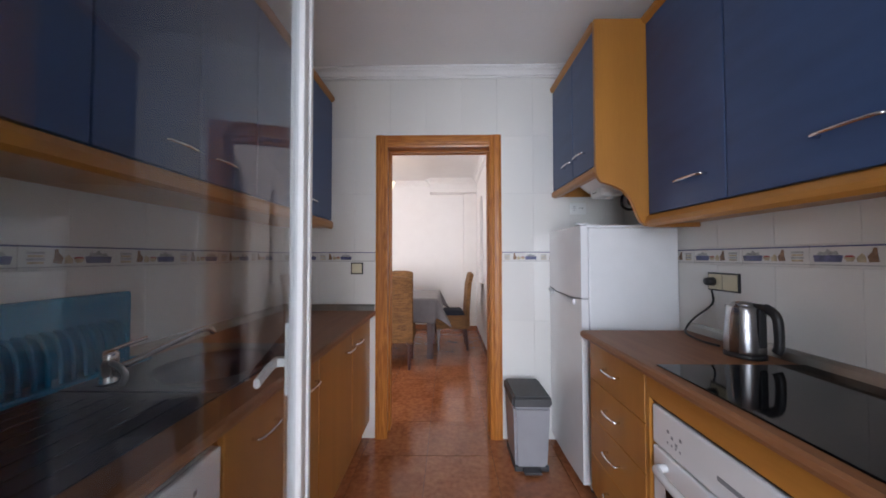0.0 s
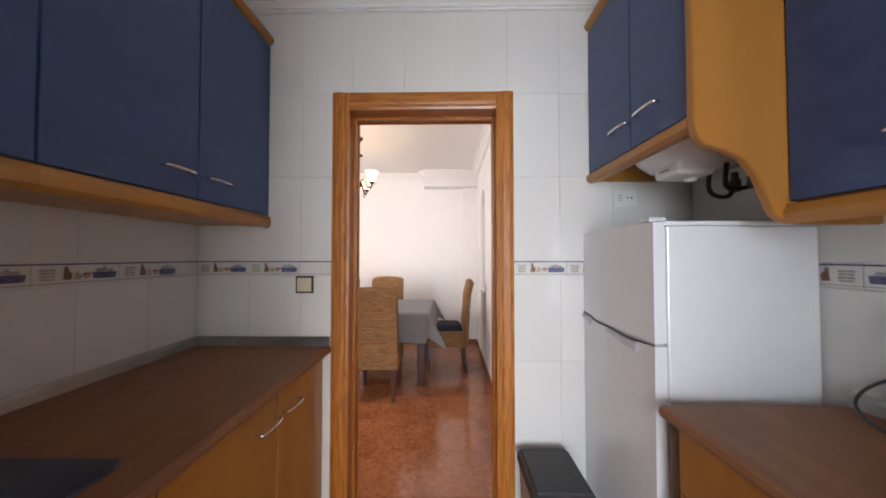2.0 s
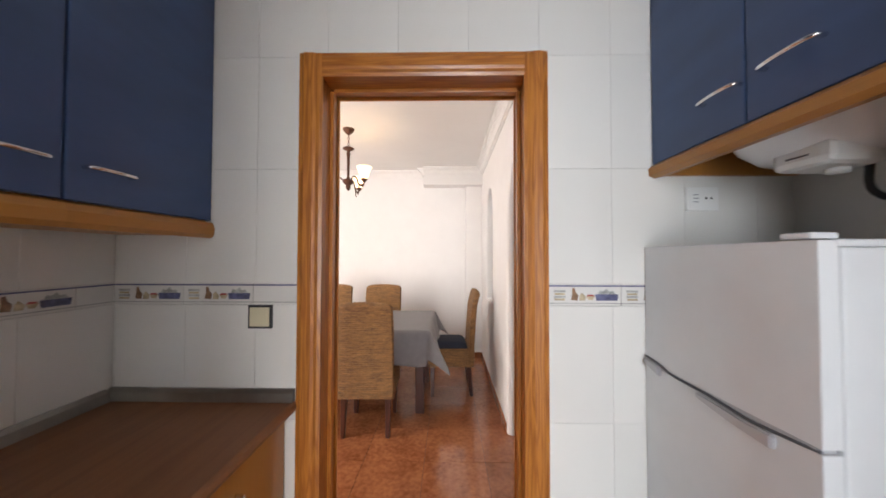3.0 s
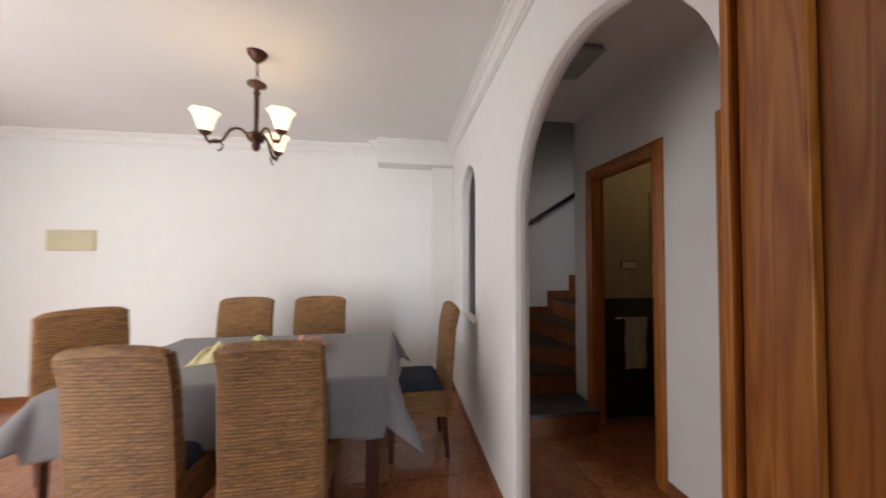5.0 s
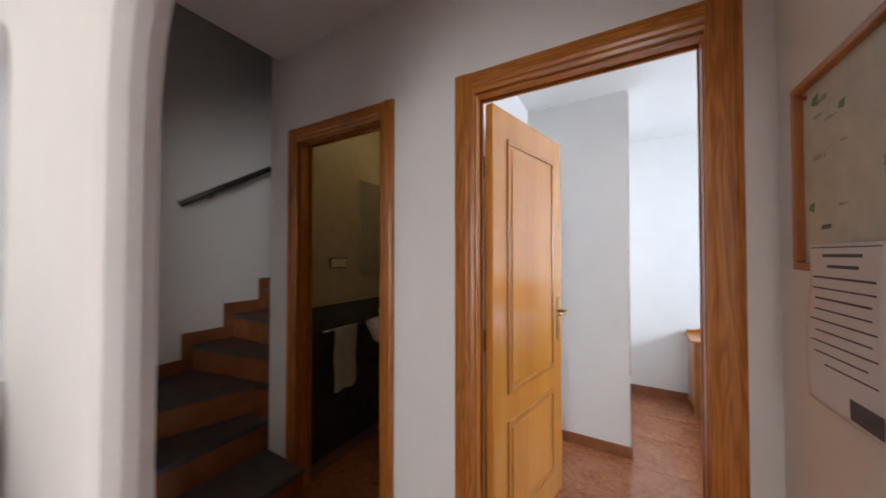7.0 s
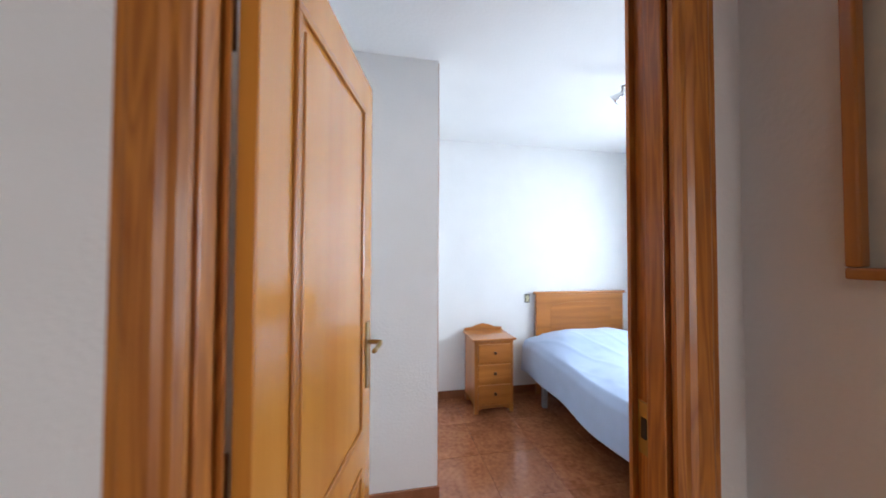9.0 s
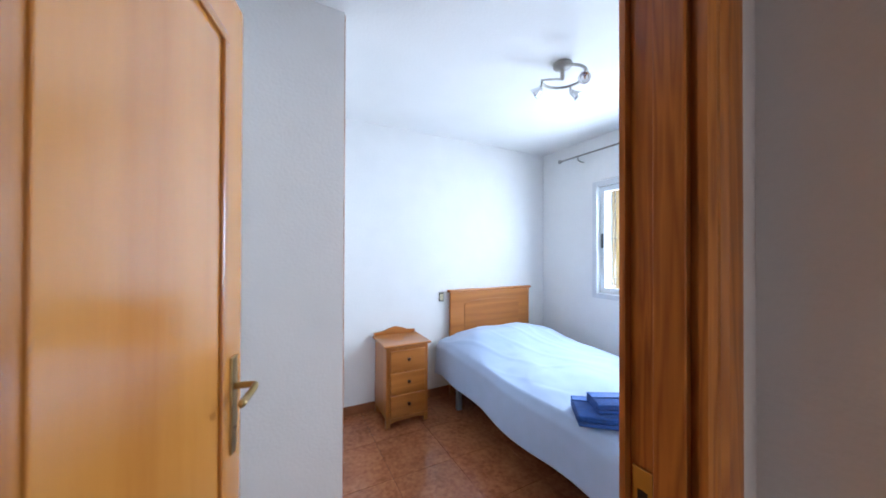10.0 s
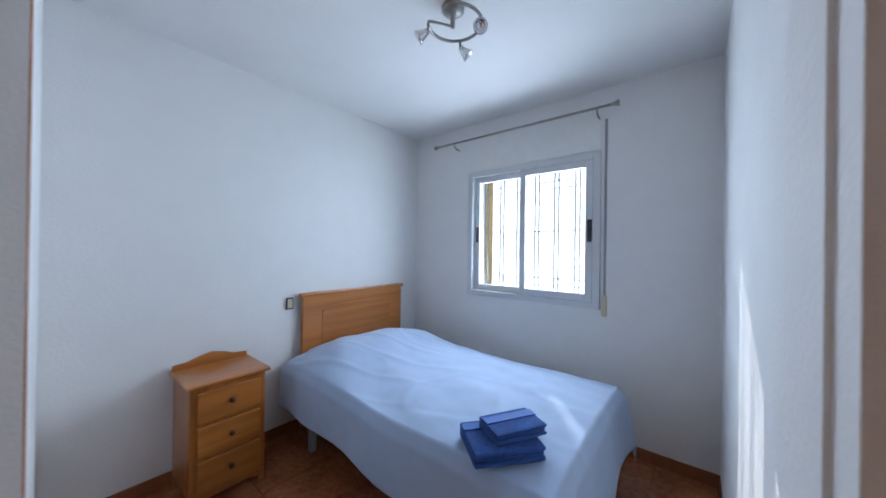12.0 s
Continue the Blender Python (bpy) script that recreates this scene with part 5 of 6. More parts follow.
for k in range(26):
    x, z = rng.uniform(MX0 + 0.05, MX1 - 0.06), rng.uniform(MZ0 + 0.06, MZ1 - 0.05)
    w, hh = rng.uniform(0.01, 0.05), rng.uniform(0.003, 0.012)
    part("map_mark", bm_box(x, 2.6982, z, x + w, 2.6988, z + hh), MAPGR, mp)
for x, z, s in ((1.77, 1.68, 0.022), (1.79, 1.46, 0.018), (1.68, 1.64, 0.016), (1.55, 1.50, 0.03)):
    part("map_park", bm_prism([(x, z), (x + s, z + s * 0.3), (x + s * 0.7, z + s), (x - s * 0.3, z + s * 1.1)], "y", 2.6982, 2.6990), MAPG, mp)
part("pin", bm_lathe([(0, 0), (0.005, 0), (0.004, 0.008), (0, 0.009)], (1.815, 2.6985, 1.715), 10, "y"), PINR, mp)
nt_ = thing("notice_sheet", (1.64, 2.69, 1.24), "curling white printed notice taped under the map", "notice")


def sheet_y(x, z):
    return 2.720 + 0.010 * math.sin((z - 1.08) * 16) * (x - 1.55) / 0.21 * 0.5 + 0.006 * (x - 1.55) / 0.21


part("sheet", bm_grid(10, 24, lambda u, v: (1.530 + 0.215 * u, sheet_y(1.530 + 0.215 * u, 1.085 + 0.305 * v), 1.085 + 0.305 * v), thick=0.0006), PAPER, nt_)
for k, (a, b, hgt) in enumerate(((0.05, 0.165, 0.006), (0.06, 0.15, 0.006), (0.02, 0.195, 0.004), (0.02, 0.195, 0.003), (0.03, 0.185, 0.004), (0.03, 0.185, 0.003), (0.02, 0.195, 0.003), (0.03, 0.18, 0.003), (0.02, 0.19, 0.003), (0.04, 0.18, 0.003), (0.02, 0.15, 0.003))):
    z = 1.365 - 0.02 * k
    part("text_line", bm_grid(8, 1, lambda u, v: (1.530 + a + (b - a) * u, sheet_y(1.530 + a + (b - a) * u, z + hgt * v) + 0.0022, z + hgt * v)), INK, nt_)
part("picture", bm_grid(4, 3, lambda u, v: (1.540 + 0.075 * u, sheet_y(1.540 + 0.075 * u, 1.095 + 0.035 * v) + 0.0022, 1.095 + 0.035 * v)), INK, nt_, "dark printed picture")
part("border_line", bm_grid(8, 1, lambda u, v: (1.535 + 0.205 * u, sheet_y(1.535 + 0.205 * u, 1.385 + 0.002 * v) + 0.0022, 1.382 + 0.002 * v)), INK, nt_)

# ---- bathroom seen through its doorway ----
structure("wall_bath_end", bm_box(3.45, 3.85, -0.12, 3.55, 4.89, 2.45), BATHW, "beige bathroom wall", "wall")
structure("wall_bath_side", bm_box(2.076, 4.84, -0.12, 3.45, 4.889, 2.45), BATHW, "beige bathroom wall", "wall")
structure("wall_bath_near", bm_box(2.076, 3.851, -0.12, 3.45, 3.88, 2.45), BATHW, "beige bathroom wall", "wall")
structure("wall_bath_dado", bm_box(2.10, 4.826, -0.004, 3.45, 4.839, 1.02), BATHD, "dark tiled bathroom dado", "wall")
structure("trim_bath_border", bm_box(2.10, 4.822, 1.021, 3.45, 4.839, 1.07), BATHW, "tile border above the dado", "trim")
bl = thing("bathroom_light", (2.7, 4.35, 2.45), "small lit round bathroom ceiling light", "ceiling light")
part("diffuser", bm_lathe([(0, -0.05), (0.06, -0.045), (0.09, -0.02), (0.095, 0)], (2.7, 4.35, 2.45), 20), mat("lit_bath_glass", (1.0, 0.78, 0.42), 0.5, emit=14.0), bl)
bs = thing("washbasin", (2.75, 4.60, 0), "white ceramic pedestal washbasin", "washbasin")
part("bowl", bm_lathe([(0, 0.66), (0.10, 0.67), (0.20, 0.74), (0.24, 0.84), (0.245, 0.86), (0.22, 0.86), (0.18, 0.80), (0.08, 0.75), (0, 0.745)], (2.78, 4.575, 0), 28), CERAMIC, bs)
part("pedestal", bm_lathe([(0.10, 0), (0.085, 0.2), (0.075, 0.5), (0.10, 0.67)], (2.78, 4.60, 0), 20), CERAMIC, bs)
part("tap", bm_tube(curve([(2.78, 4.76, 0.86), (2.78, 4.76, 0.95), (2.78, 4.70, 0.98), (2.78, 4.66, 0.95)], 5), 0.012, 8), CHROME, bs)
mi = thing("bathroom_mirror", (2.85, 4.83, 1.5), "tall wall mirror above the washbasin", "mirror")
part("mirror_glass", bm_box(2.62, 4.826, 1.22, 3.08, 4.8395, 1.95, 0.003), MIRROR, mi)
tr = thing("towel_rail", (2.4, 4.8, 0.86), "chrome towel rail on the dark tiles", "towel rail")
part("bar", bm_tube([(2.24, 4.765, 0.86), (2.56, 4.765, 0.86)], 0.008, 8), CHROME, tr)
for x in (2.25, 2.55):
    part("bracket", bm_tube([(x, 4.825, 0.86), (x, 4.765, 0.86)], 0.007, 8), CHROME, tr)
solo("hand_towel", bm_grid(20, 26, lambda u, v: (2.31 + 0.2 * u + 0.006 * math.sin(9 * v), 4.752 - 0.012 * math.sin(u * 11) * (1 - v) - 0.004, 0.44 + 0.43 * v), thick=0.006), TOWELC, "cream hand towel hanging on the rail", "towel")
wall_plate("bathroom_socket", 2.42, 4.838, 1.31, 0.15, 0.075, (0, -1, 0), "cream double switch in a dark frame", CREAMPL, BLACKPL, True)

# ---- bedroom ----
wn = thing("window_1", (3.31, 0.5, 0.96), "white aluminium two-leaf sliding window", "window", "", "structure")
X0, X1, Z0, Z1 = 2.745, 3.865, 0.945, 2.06
for q in ((X0, Z0, X0 + 0.05, Z1), (X1 - 0.05, Z0, X1, Z1), (X0 + 0.05, Z0, X1 - 0.05, Z0 + 0.045), (X0 + 0.05, Z1 - 0.05, X1 - 0.05, Z1)):
    part("window_frame", bm_box(q[0], 0.485, q[1], q[2], 0.578, q[3], 0.003), ALU, wn)
XM = 3.33
for a, b, y in ((X0 + 0.051, XM + 0.025, 0.545), (XM - 0.025, X1 - 0.051, 0.505)):
    sash = part("sash", bm_box(a, y, Z0 + 0.046, a + 0.05, y + 0.03, Z1 - 0.051, 0.003), ALU, wn)
    for q in ((b - 0.05, Z0 + 0.046, b, Z1 - 0.051), (a + 0.05, Z0 + 0.046, b - 0.05, Z0 + 0.10), (a + 0.05, Z1 - 0.10, b - 0.05, Z1 - 0.051)):
        part("sash_bar", bm_box(q[0], y, q[1], q[2], y + 0.03, q[3], 0.003), ALU, sash)
    p = part("pane", bm_box(a + 0.05, y + 0.013, Z0 + 0.10, b - 0.05, y + 0.018, Z1 - 0.10), GLASS, sash)
    p.visible_shadow = False
part("latch", bm_box(X0 + 0.055, 0.5755, 1.42, X0 + 0.085, 0.588, 1.58, 0.004), BLACKPL, wn, "black finger pull")
part("latch", bm_box(X1 - 0.095, 0.5355, 1.42, X1 - 0.07, 0.546, 1.56, 0.004), BLACKPL, wn, "black finger pull")
structure("trim_shutter_box", bm_box(2.75, 0.56, 2.07, 3.86, 0.566, 2.32, 0.002), MOULD, "white roller shutter box cover", "shutter box")
sp = thing("shutter_strap", (2.715, 0.57, 0.9), "grey roller shutter strap with cream winder", "strap")
part("strap", bm_box(2.708, 0.562, 1.02, 2.724, 0.5645, 2.28), GREYPL, sp)
part("winder", bm_box(2.70, 0.5605, 0.90, 2.732, 0.582, 1.05, 0.005), CREAMPL, sp, "cream winder plate")
cr = thing("curtain_rod", (3.42, 0.64, 2.335), "thin metal curtain rod with end caps, no curtain", "curtain rod")
part("rod", bm_tube([(2.67, 0.64, 2.34), (4.17, 0.64, 2.34)], 0.009, 10), SATIN, cr)
for x, s in ((2.67, -1), (4.17, 1)):
    part("finial", bm_lathe([(0.009, 0), (0.012, s * 0.01), (0.022, s * 0.045), (0, s * 0.046)], (x, 0.64, 2.34), 14, "x"), SATIN, cr)
for x in (2.76, 3.98):
    part("bracket", bm_tube([(x, 0.5605, 2.29), (x, 0.60, 2.29), (x, 0.64, 2.30), (x, 0.64, 2.335)], 0.006, 8), SATIN, cr)

# window grille and what lies outside
gr = thing("window_grille", (3.3, 0.32, 0.95), "wrought iron window grille with scroll ornaments", "grille")
for x in [2.80 + 0.17 * k + d for k in range(7) for d in (-0.018, 0.018)]:
    part("bar", bm_box(x - 0.0045, 0.315, 0.972, x + 0.0045, 0.324, 2.038), IRON, gr)
for z in (1.06, 1.12, 1.52, 1.88, 1.94):
    part("crossbar", bm_box(2.772, 0.3255, z - 0.0035, 3.838, 0.3295, z + 0.0035), IRON, gr)
for x in (2.86, 3.12, 3.38, 3.64):
    for z in (1.98, 1.10):
        pts = [(x + (0.008 + 0.004 * t) * math.cos(t), 0.32, z + (0.008 + 0.004 * t) * math.sin(t)) for t in [i * 0.5 for i in range(16)]]
        part("scroll", bm_tube(pts, 0.0035, 6), IRON, gr)

# bed
bd = thing("single_bed", (3.4, 1.33, 0), "single bed with honey pine headboard and grey legs", "bed")
BX0, BX1, BY0, BY1, BZ = 2.57, 4.44, 0.84, 1.955, 0.535
head = part("headboard", bm_box(4.475, 0.825, 0.30, 4.505, 1.815, 0.985, 0.004), BED_WOODY, bd, "honey pine headboard with arched panel")
part("head_rail", bm_box(4.462, 0.805, 0.9855, 4.515, 1.835, 1.012, 0.008), BED_WOODY, head)
arc = [(1.32 + 0.34 * math.cos(math.pi * k / 16), 0.86 + 0.045 * math.sin(math.pi * k / 16)) for k in range(17)]
arc = [(1.66, 0.45)] + arc + [(0.98, 0.45)]
part("head_panel", bm_prism(arc, "x", 4.4685, 4.4745), BED_WOODY, head, "raised arched panel")
for y in (0.83, 1.78):
    part("post", bm_box(4.476, y - 0.01 if y < 1 else y, 0, 4.504, y + 0.03 if y < 1 else y + 0.035, 0.2995), BED_WOOD, head)
part("mattress", bm_box(BX0 + 0.01, BY0 + 0.01, 0.30, BX1, BY1 - 0.01, BZ - 0.012, 0.04), WHITEPL, bd)
part("base_frame", bm_box(BX0 + 0.01, BY0 + 0.01, 0.245, BX1, BY1 - 0.01, 0.2995, 0.004), SATIN, bd)
for x in (2.66, 4.20):
    for y in (0.92, 1.88):
        part("leg", bm_box(x - 0.02, y - 0.02, 0, x + 0.02, y + 0.02, 0.2445, 0.003), GREYPL, bd, "grey metal leg")


def bedspread(u, v):
    over_y, over_x = 0.31, 0.34
    px = BX0 - over_x + u * (BX1 - BX0 + over_x)
    py = BY0 - over_y + v * (BY1 - BY0 + 2 * over_y)
    ox = max(0.0, BX0 - px)
    oy = max(0.0, py - BY1) - max(0.0, BY0 - py)
    cx, cy = max(px, BX0), min(max(py, BY0), BY1)
    pillow = 0.11 * math.exp(-((cx - 4.14) / 0.30) ** 2) * (1 - 0.6 * (abs(cy - 1.38) / 0.56) ** 4)
    wr = 1.0 * (0.006 * math.sin(18 * cy + 7 * cx + 5 * noise.noise((cx * 1.5, cy * 1.5, 6))) * max(0, noise.noise((cx * 1.3, cy * 1.3, 11)) + 0.2) + 0.010 * noise.noise((cx * 2.2, cy * 3.5, 0.4)) + 0.006 * noise.noise((cx * 7, cy * 9, 2.1)) + 0.005 * math.sin(cx * 9 + cy * 16 + 2 * noise.noise((cx, cy, 3))))
    crease = 0.003 * max(0.0, 1 - 9 * abs(noise.noise((cx * 1.9 + cy * 1.1, cy * 2.3 - cx * 0.7, 21.0)))) + 0.002 * max(0.0, 1 - 9 * abs(noise.noise((cx * 3.1 - cy, cy * 2.1 + cx, 33.0))))
    pull = 0.006 * max(0.0, math.sin(26 * cy - 10 * cx)) ** 6 * max(0.0, cx - 3.2)
    crown = 0.05 * max(0.0, 1 - ((cy - 1.38) / 0.57) ** 2)
    z = BZ + crown + pull + pillow + wr * 0.8 + crease
    d = math.hypot(ox, oy)
    if d < 1e-6:
        return (px, py, z)
    nx, ny = -ox / d, oy / d
    along = cx * 9 + cy * 11
    swell = 0.012 * math.sin(along) + 0.03 * noise.noise((cx * 2.4, cy * 2.4, 8.0))
    k = min(1, d / 0.06)
    out = (0.028 * k + (0.10 + 0.06 * (ox > 0)) * d + 0.8 * swell * min(1, d / 0.2)) if d > 0 else 0
    side_gap = 0.75 if py < BY0 else 1.0
    return (cx + nx * out, cy + ny * min(out, 0.2) * side_gap, z - d * 0.93 + 0.02 * (1 - k) * 0)


solo("bedspread", bm_grid(190, 150, bedspread, thick=0.003), SHEET, "pale blue cotton bedspread draped over bed and pillow", "bedspread")

tw = thing("folded_towels", (2.82, 1.85, BZ), "two folded blue terry towels stacked on the bed", "towels")


def folded(x, y, z, w, d, h, a, name):
    own = bmesh.new()
    n = 3
    for k in range(n):
        t = h / n
        lay = bmesh.new()
        bm_box(-w / 2 + 0.004 * (k % 2), -d / 2, k * t, w / 2, d / 2 - 0.006 * (k % 2), (k + 1) * t - 0.001, t * 0.45, lay, 3)
        merge(own, lay)
    for v in own.verts:
        v.co.z += 0.006 * noise.noise((v.co.x * 12, v.co.y * 12, x))
    bmesh.ops.transform(own, matrix=pose(x, y, z, 0, 0, a), verts=own.verts[:])
    for f in own.faces:
        f.smooth = True
    ob = part(name, own, TOWEL, tw)
    own = bm_box(-w / 2 - 0.001, -d / 2 + 0.03, h - 0.002, w / 2 + 0.001, -d / 2 + 0.075, h + 0.005, 0.002)
    bmesh.ops.transform(own, matrix=pose(x, y, z, 0, 0, a), verts=own.verts[:])
    part("woven_band", own, TOWELB, ob, "flat woven towel band")


folded(2.825, 1.845, BZ + 0.024, 0.28, 0.23, 0.055, 50, "towel")
folded(2.795, 1.80, BZ + 0.080, 0.23, 0.15, 0.045, 60, "towel")

# nightstand
ns = thing("nightstand", (4.35, 2.35, 0), "honey pine nightstand with three drawers and shaped back", "nightstand")
NX0, NX1, NY0, NY1, NH = 4.165, 4.505, 2.18, 2.555, 0.65
part("carcass", bm_box(NX0 + 0.012, NY0 + 0.01, 0.07, NX1, NY1 - 0.01, NH - 0.021, 0.003), BED_WOOD, ns)
part("plinth", bm_prism([(NY0 + 0.046, 0.069), (NY0 + 0.046, 0.03), (NY0 + 0.09, 0.045), (NY1 - 0.09, 0.045), (NY1 - 0.046, 0.03), (NY1 - 0.046, 0.069)], "x", NX0 + 0.014, NX0 + 0.03), BED_WOODY, ns)
part("top", bm_box(NX0 - 0.012, NY0 - 0.012, NH - 0.02, NX1 + 0.005, NY1 + 0.012, NH, 0.007), BED_WOODY, ns)
bp = [(NY0, NH + 0.0005), (NY1, NH + 0.0005), (NY1, NH + 0.025), (NY1 - 0.07, NH + 0.03), (NY1 - 0.12, NH + 0.05), ((NY0 + NY1) / 2, NH + 0.066), (NY0 + 0.12, NH + 0.05), (NY0 + 0.07, NH + 0.03), (NY0, NH + 0.025)]
part("backboard", bm_prism(bp, "x", NX1 - 0.016, NX1, bevel=0.002), BED_WOODY, ns)
for y in (NY0 + 0.01, NY1 - 0.045):
    for x in (NX0 + 0.011, NX1 - 0.036):
        part("foot", bm_box(x, y, 0, x + 0.035, y + 0.035, 0.0695, 0.003), BED_WOOD, ns)
for k in range(3):
    z1 = NH - 0.05 - 0.175 * k
    d = part("drawer_front", bm_box(NX0 - 0.004, NY0 + 0.04, z1 - 0.158, NX0 + 0.0115, NY1 - 0.04, z1, 0.005), BED_WOODY, ns)
    part("knob", bm_lathe([(0, 0), (0.007, 0), (0.007, -0.012), (0.014, -0.02), (0.012, -0.028), (0, -0.03)], (NX0 - 0.0045, (NY0 + NY1) / 2, z1 - 0.07), 14, "x"), BRONZE, d, "dark turned knob")

# ceiling spots
LX, LY = 3.13, 1.80
sl = thing("spot_ceiling_light", (LX, LY, BCH), "satin nickel ring ceiling light with three spot heads", "ceiling light")
part("rose", bm_lathe([(0, 0), (0.055, 0), (0.052, -0.02), (0.03, -0.03), (0.012, -0.034), (0.01, -0.095), (0, -0.096)], (LX, LY, BCH), 24), SATIN, sl)
ring = [(LX - 0.02 + 0.125 * math.cos(t), LY + 0.01 + 0.125 * math.sin(t), BCH - 0.09) for t in [radians(38 - 270 * i / 40) for i in range(41)]]
part("ring", bm_tube(ring, 0.008, 10), SATIN, sl, "open curved ring")
part("spoke", bm_tube([(LX, LY, BCH - 0.09), (LX + 0.05, LY + 0.08, BCH - 0.09), (LX + 0.07, LY + 0.10, BCH - 0.09)], 0.006, 8), SATIN, sl)
for deg, lean in ((38, (0.72, 0.45, -0.5)), (-66, (-0.45, -0.55, -0.55)), (-165, (-0.35, 0.55, -0.6))):
    t = radians(deg)
    p = Vector((LX - 0.02 + 0.125 * math.cos(t), LY + 0.01 + 0.125 * math.sin(t), BCH - 0.09))
    j = p + Vector((0, 0, -0.035))
    part("joint", bm_tube([p, j], 0.006, 8), SATIN, sl)
    own = bm_lathe([(0, 0.0), (0.014, 0.0), (0.018, 0.02), (0.028, 0.045), (0.033, 0.058), (0.028, 0.057), (0.02, 0.04), (0, 0.036)], (0, 0, 0), 18)
    q = Vector(lean).to_track_quat("Z", "Y").to_matrix().to_4x4()
    bmesh.ops.transform(own, matrix=Matrix.Translation(j) @ q, verts=own.verts[:])
    part("spot_head", own, CHROME, sl, "small chrome spot head")

bx = thing("bed_socket", (4.52, 1.9, 0.95), "small cream switch beside the headboard", "switch")
part("plate", bm_box(4.52, 1.865, 0.90, 4.53, 1.915, 0.985, 0.002), BLACKPL, bx)
part("rocker", bm_box(4.517, 1.872, 0.91, 4.5198, 1.908, 0.975, 0.001), CREAMPL, bx)

# ---- outside ----
structure("ground", bm_box(-60, -80, -0.35, 60, 80, -0.16), PAVE, "pale terrace and street paving", "ground")
structure("terrace_step", bm_box(-5.9, -2.9, -0.16, 2.0, -0.1, -0.03), PAVE, "terrace paving behind the kitchen", "pavement")
# added self-lit sheet that turns the window view white
structure("backdrop", bm_box(1.0, -4.3, -0.16, 9.5, -4.2, 3.25), BACKDROP, "plain white backdrop made to glow outside the window", "backdrop")
solo("side_wall", bm_box(4.02, -0.16, -0.2, 4.18, 0.295, 3.0, 0.01), OCHRE, "ochre rendered wall projecting beside the window", "wall")
# added out of view: keeps direct sun out of back door and patio glazing
porch = thing("porch", (0.4, -1.4, 0), "unseen white porch roof on posts, added to block the sun", "porch")
part("roof", bm_box(-6.0, -2.8, 2.45, 2.0, -0.11, 2.6), WHITEOUT, porch)
part("roof", bm_box(-6.0, -0.10, 2.45, -0.81, 2.47, 2.6), WHITEOUT, porch)
for x in (-5.8, -2.0, 1.8):
    part("post", bm_box(x - 0.12, -2.75, -0.16, x + 0.12, -2.5, 2.4495, 0.01), WHITEOUT, porch)
part("side_wall", bm_box(1.88, -2.45, -0.16, 2.0, -0.11, 2.4495), WHITEOUT, porch)

# ---- tiles: floor, kitchen walls and frieze ----
S = 0.41
bm = bm_box(-S / 2 + 0.0015, -S / 2 + 0.0015, -0.004, S / 2 - 0.0015, S / 2 - 0.0015, 0.0)
TILE = mesh_of("floor_tile", bm, FTILE)
FX, FY = 0.365, 3.07
near, rest = [], []
for i in range(-18, 11):
    for j in range(-8, 7):
        x, y = FX + S * (i + 0.5), FY + S * (j + 0.5)
        if not (-6.5 < x < 4.7 and -0.05 < y < 5.9):
            continue
        if x < -0.7 and y < 2.5 or (x > 3.6 and y > 3.2) or (x > 2.2 and y > 4.9) or (1.9 < x and y < 0.35):
            continue
        near.append((x, y)) if x > -1.7 else rest.append((x, y))
for x, y in near:
    piece("tile", TILE, (x, y, 0), floor)
bm = bmesh.new()
for x, y in rest:
    bm_box(x - S / 2 + 0.0015, y - S / 2 + 0.0015, -0.004, x + S / 2 - 0.0015, y + S / 2 - 0.0015, 0, bm=bm)
tagged(part("tile_field", bm, FTILE, floor), kind="stuff")

TW, TH = 0.25, 0.40
ROWS = [(0.0, 0.402), (0.402, 0.806), (0.806, 1.209), (1.286, 1.689), (1.689, 2.092), (2.092, 2.496), (2.496, 2.569)]
TCACHE = {}


def tile_mesh(w, h, axis):
    key = (round(w, 3), round(h, 3), axis)
    if key not in TCACHE:
        g = 0.0004
        b = bm_box(-w / 2 + g, -0.004, -h / 2 + g, w / 2 - g, 0.004, h / 2 - g) if axis == "y" else bm_box(-0.004, -w / 2 + g, -h / 2 + g, 0.004, w / 2 - g, h / 2 - g)
        bmesh.ops.bevel(b, geom=b.edges[:], offset=0.0005, segments=1, affect="EDGES")
        TCACHE[key] = mesh_of("tile", b, WTILE)
    return TCACHE[key]


def cut_columns(u0, u1, start, cuts=()):
    edges = sorted({u0, u1, *cuts, *[start + TW * k for k in range(-12, 14) if u0 < start + TW * k < u1]})
    return [(a, b) for a, b in zip(edges, edges[1:]) if b - a > 0.008]


for z0, z1 in ROWS:
    for a, b in cut_columns(-0.664, 1.719, 0.094, (0.05, 0.82) if z0 < 2.09 else ()):
        if z0 < 2.09 and 0.05 <= (a + b) / 2 <= 0.82:
            continue
        piece("tile", tile_mesh(b - a, z1 - z0, "y"), ((a + b) / 2, 2.440, (z0 + z1) / 2), wall_kd)
for wall_, x in ((wall_left, -0.668), (wall_right, 1.723)):
    for a, b in cut_columns(0.07, 2.435, 2.435 - 10 * TW):
        for z0, z1 in ROWS:
            piece("tile", tile_mesh(b - a, z1 - z0, "x"), (x, (a + b) / 2, (z0 + z1) / 2), wall_)


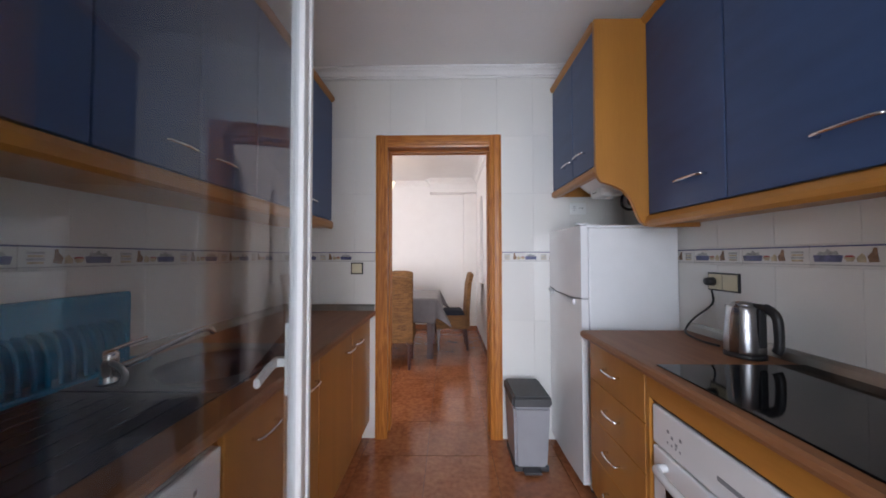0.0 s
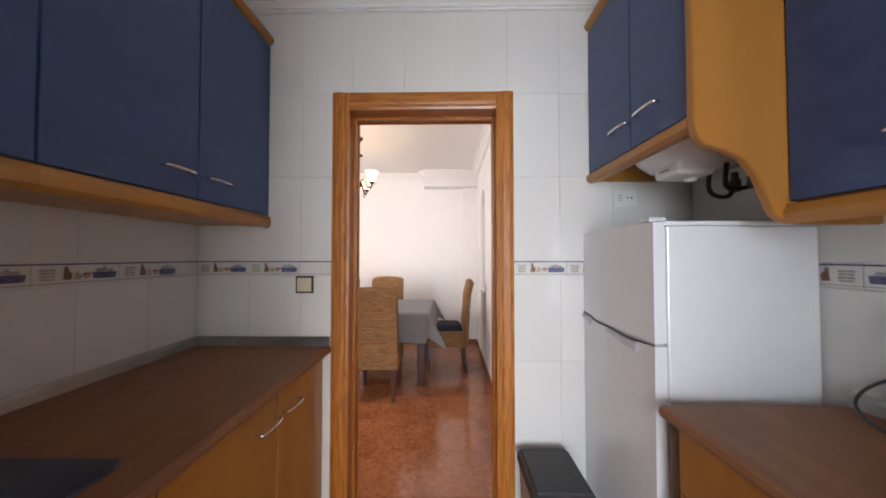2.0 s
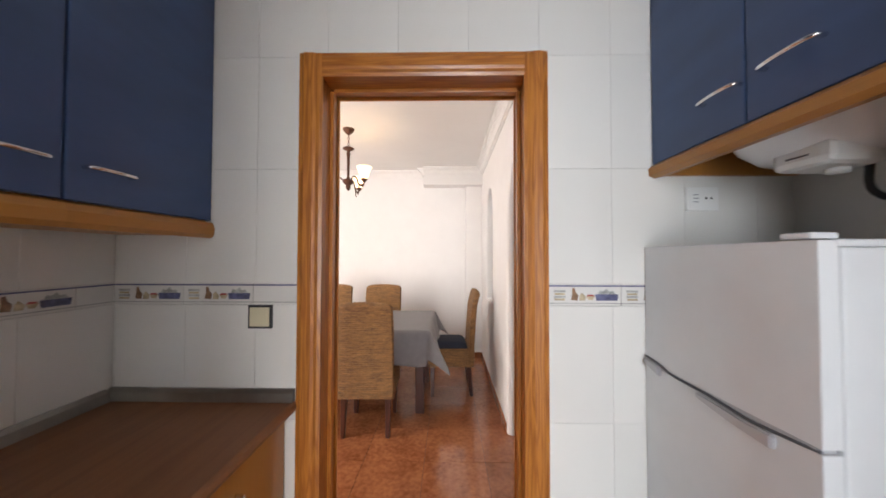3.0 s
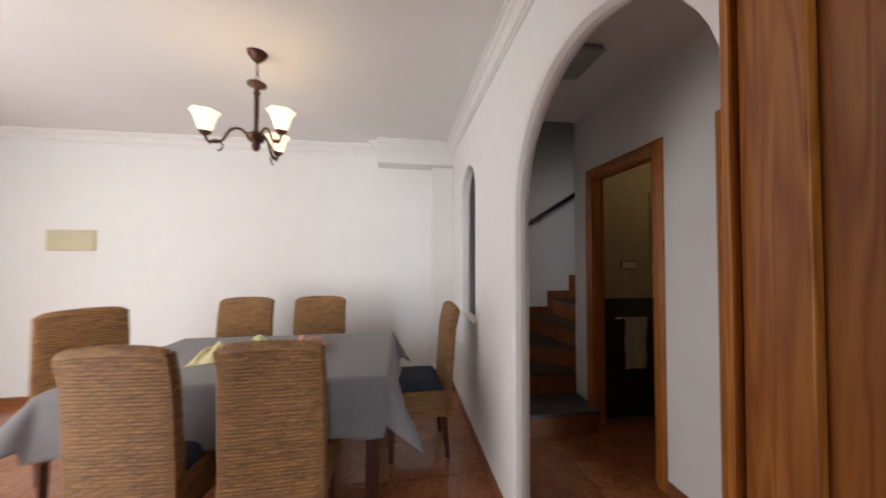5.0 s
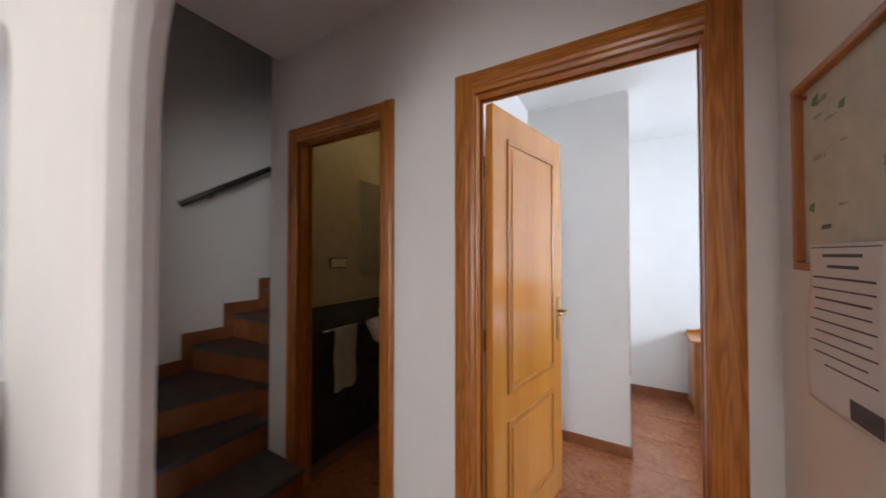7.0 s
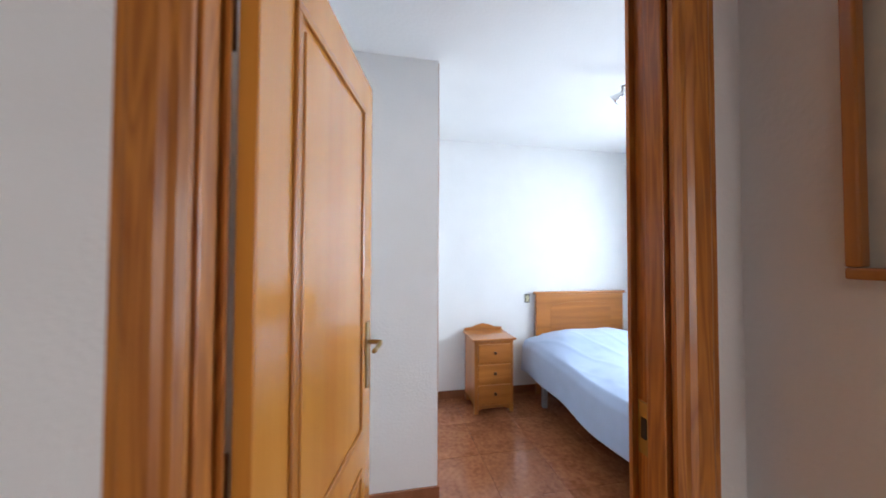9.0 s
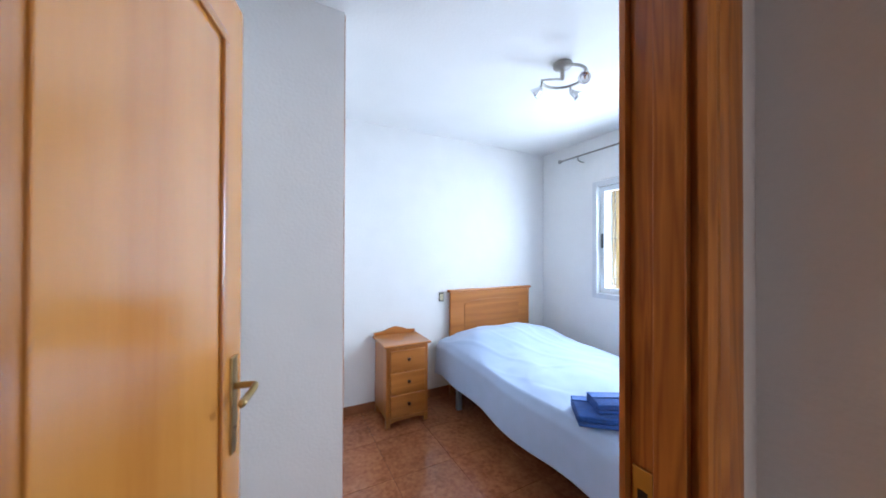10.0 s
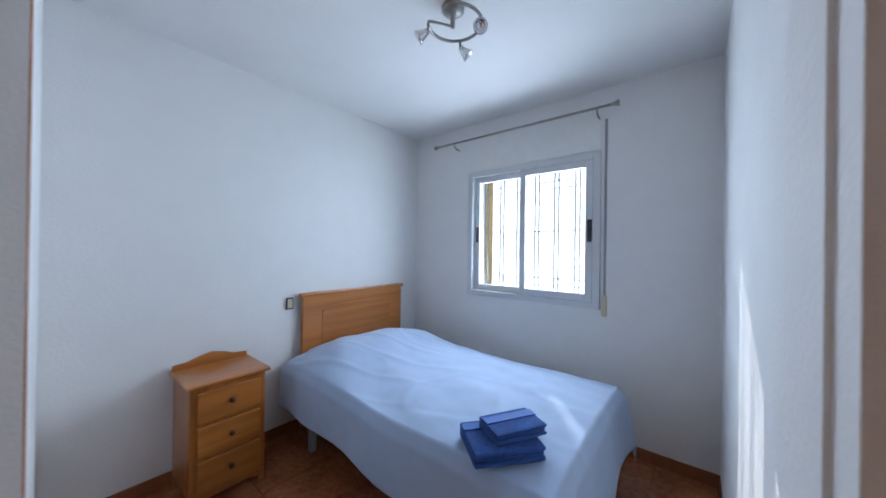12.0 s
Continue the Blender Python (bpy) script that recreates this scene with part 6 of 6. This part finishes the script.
def frieze(parent, axis, at, face, u0, u1):
    """Border tiles with small printed pots, cups and plates."""
    def bx(p0, p1, z0, z1, d0, d1):
        lo, hi = sorted((at + face * d0, at + face * d1))
        return bm_box(p0, lo, z0, p1, hi, z1) if axis == "y" else bm_box(lo, p0, z0, hi, p1, z1)

    def poly(pts, d0, d1):
        lo, hi = sorted((at + face * d0, at + face * d1))
        return bm_prism(pts, axis, lo, hi)
    u = u0
    while u < u1 - 0.02:
        e = min(u + TW, u1)
        t = part("frieze_tile", bx(u + 0.001, e - 0.001, 1.2105, 1.2845, 0, 0.0085), FRIEZE, parent, "border tile printed with pots and cups")
        part("line", bx(u + 0.001, e - 0.001, 1.276, 1.281, 0.0088, 0.0095), F_BLUE, t)
        part("line", bx(u + 0.001, e - 0.001, 1.217, 1.220, 0.0088, 0.0095), F_GREY, t)
        if e - u > 0.2:
            m = u + 0.20
            part("basket_print", poly([(m - 0.036, 1.228), (m + 0.036, 1.228), (m + 0.040, 1.250), (m - 0.040, 1.250)], 0.0088, 0.0096), F_BLUE, t)
            part("fruit_print", poly([(m - 0.030, 1.2505), (m + 0.030, 1.2505), (m + 0.022, 1.262), (m + 0.008, 1.259), (m, 1.270), (m - 0.012, 1.260), (m - 0.024, 1.264)], 0.0088, 0.0095), F_GREY, t)
            for k in range(4):
                part("plate_print", bx(u + 0.020 - 0.002 * (k % 2), u + 0.056 + 0.002 * (k % 2), 1.228 + 0.0095 * k, 1.235 + 0.0095 * k, 0.0088, 0.0096), (F_CREAM, F_GREY)[k % 2], t)
            m = u + 0.095
            part("jug_print", poly([(m - 0.018, 1.230), (m + 0.004, 1.228), (m + 0.008, 1.246), (m - 0.002, 1.258), (m - 0.006, 1.272), (m - 0.014, 1.270), (m - 0.014, 1.252)], 0.0088, 0.0096), F_BROWN, t)
            part("jar_print", poly([(m + 0.010, 1.228), (m + 0.030, 1.228), (m + 0.034, 1.240), (m + 0.020, 1.256), (m + 0.012, 1.246)], 0.0088, 0.0095), F_CREAM, t)
            m = u + 0.144
            part("cup_print", poly([(m - 0.007, 1.230), (m + 0.007, 1.230), (m + 0.015, 1.243), (m - 0.015, 1.243)], 0.0088, 0.0096), F_CREAM, t)
            part("cup_print", poly([(m - 0.014, 1.2432), (m + 0.014, 1.2432), (m + 0.008, 1.249), (m - 0.008, 1.249)], 0.0088, 0.0096), F_RED, t)
        u = e


frieze(wall_kd, "y", 2.4445, -1, -0.664, -0.006)
frieze(wall_kd, "y", 2.4445, -1, 0.873, 1.719)
frieze(wall_left, "x", -0.6725, 1, 0.07, 2.434)
frieze(wall_right, "x", 1.7275, -1, 0.07, 2.434)
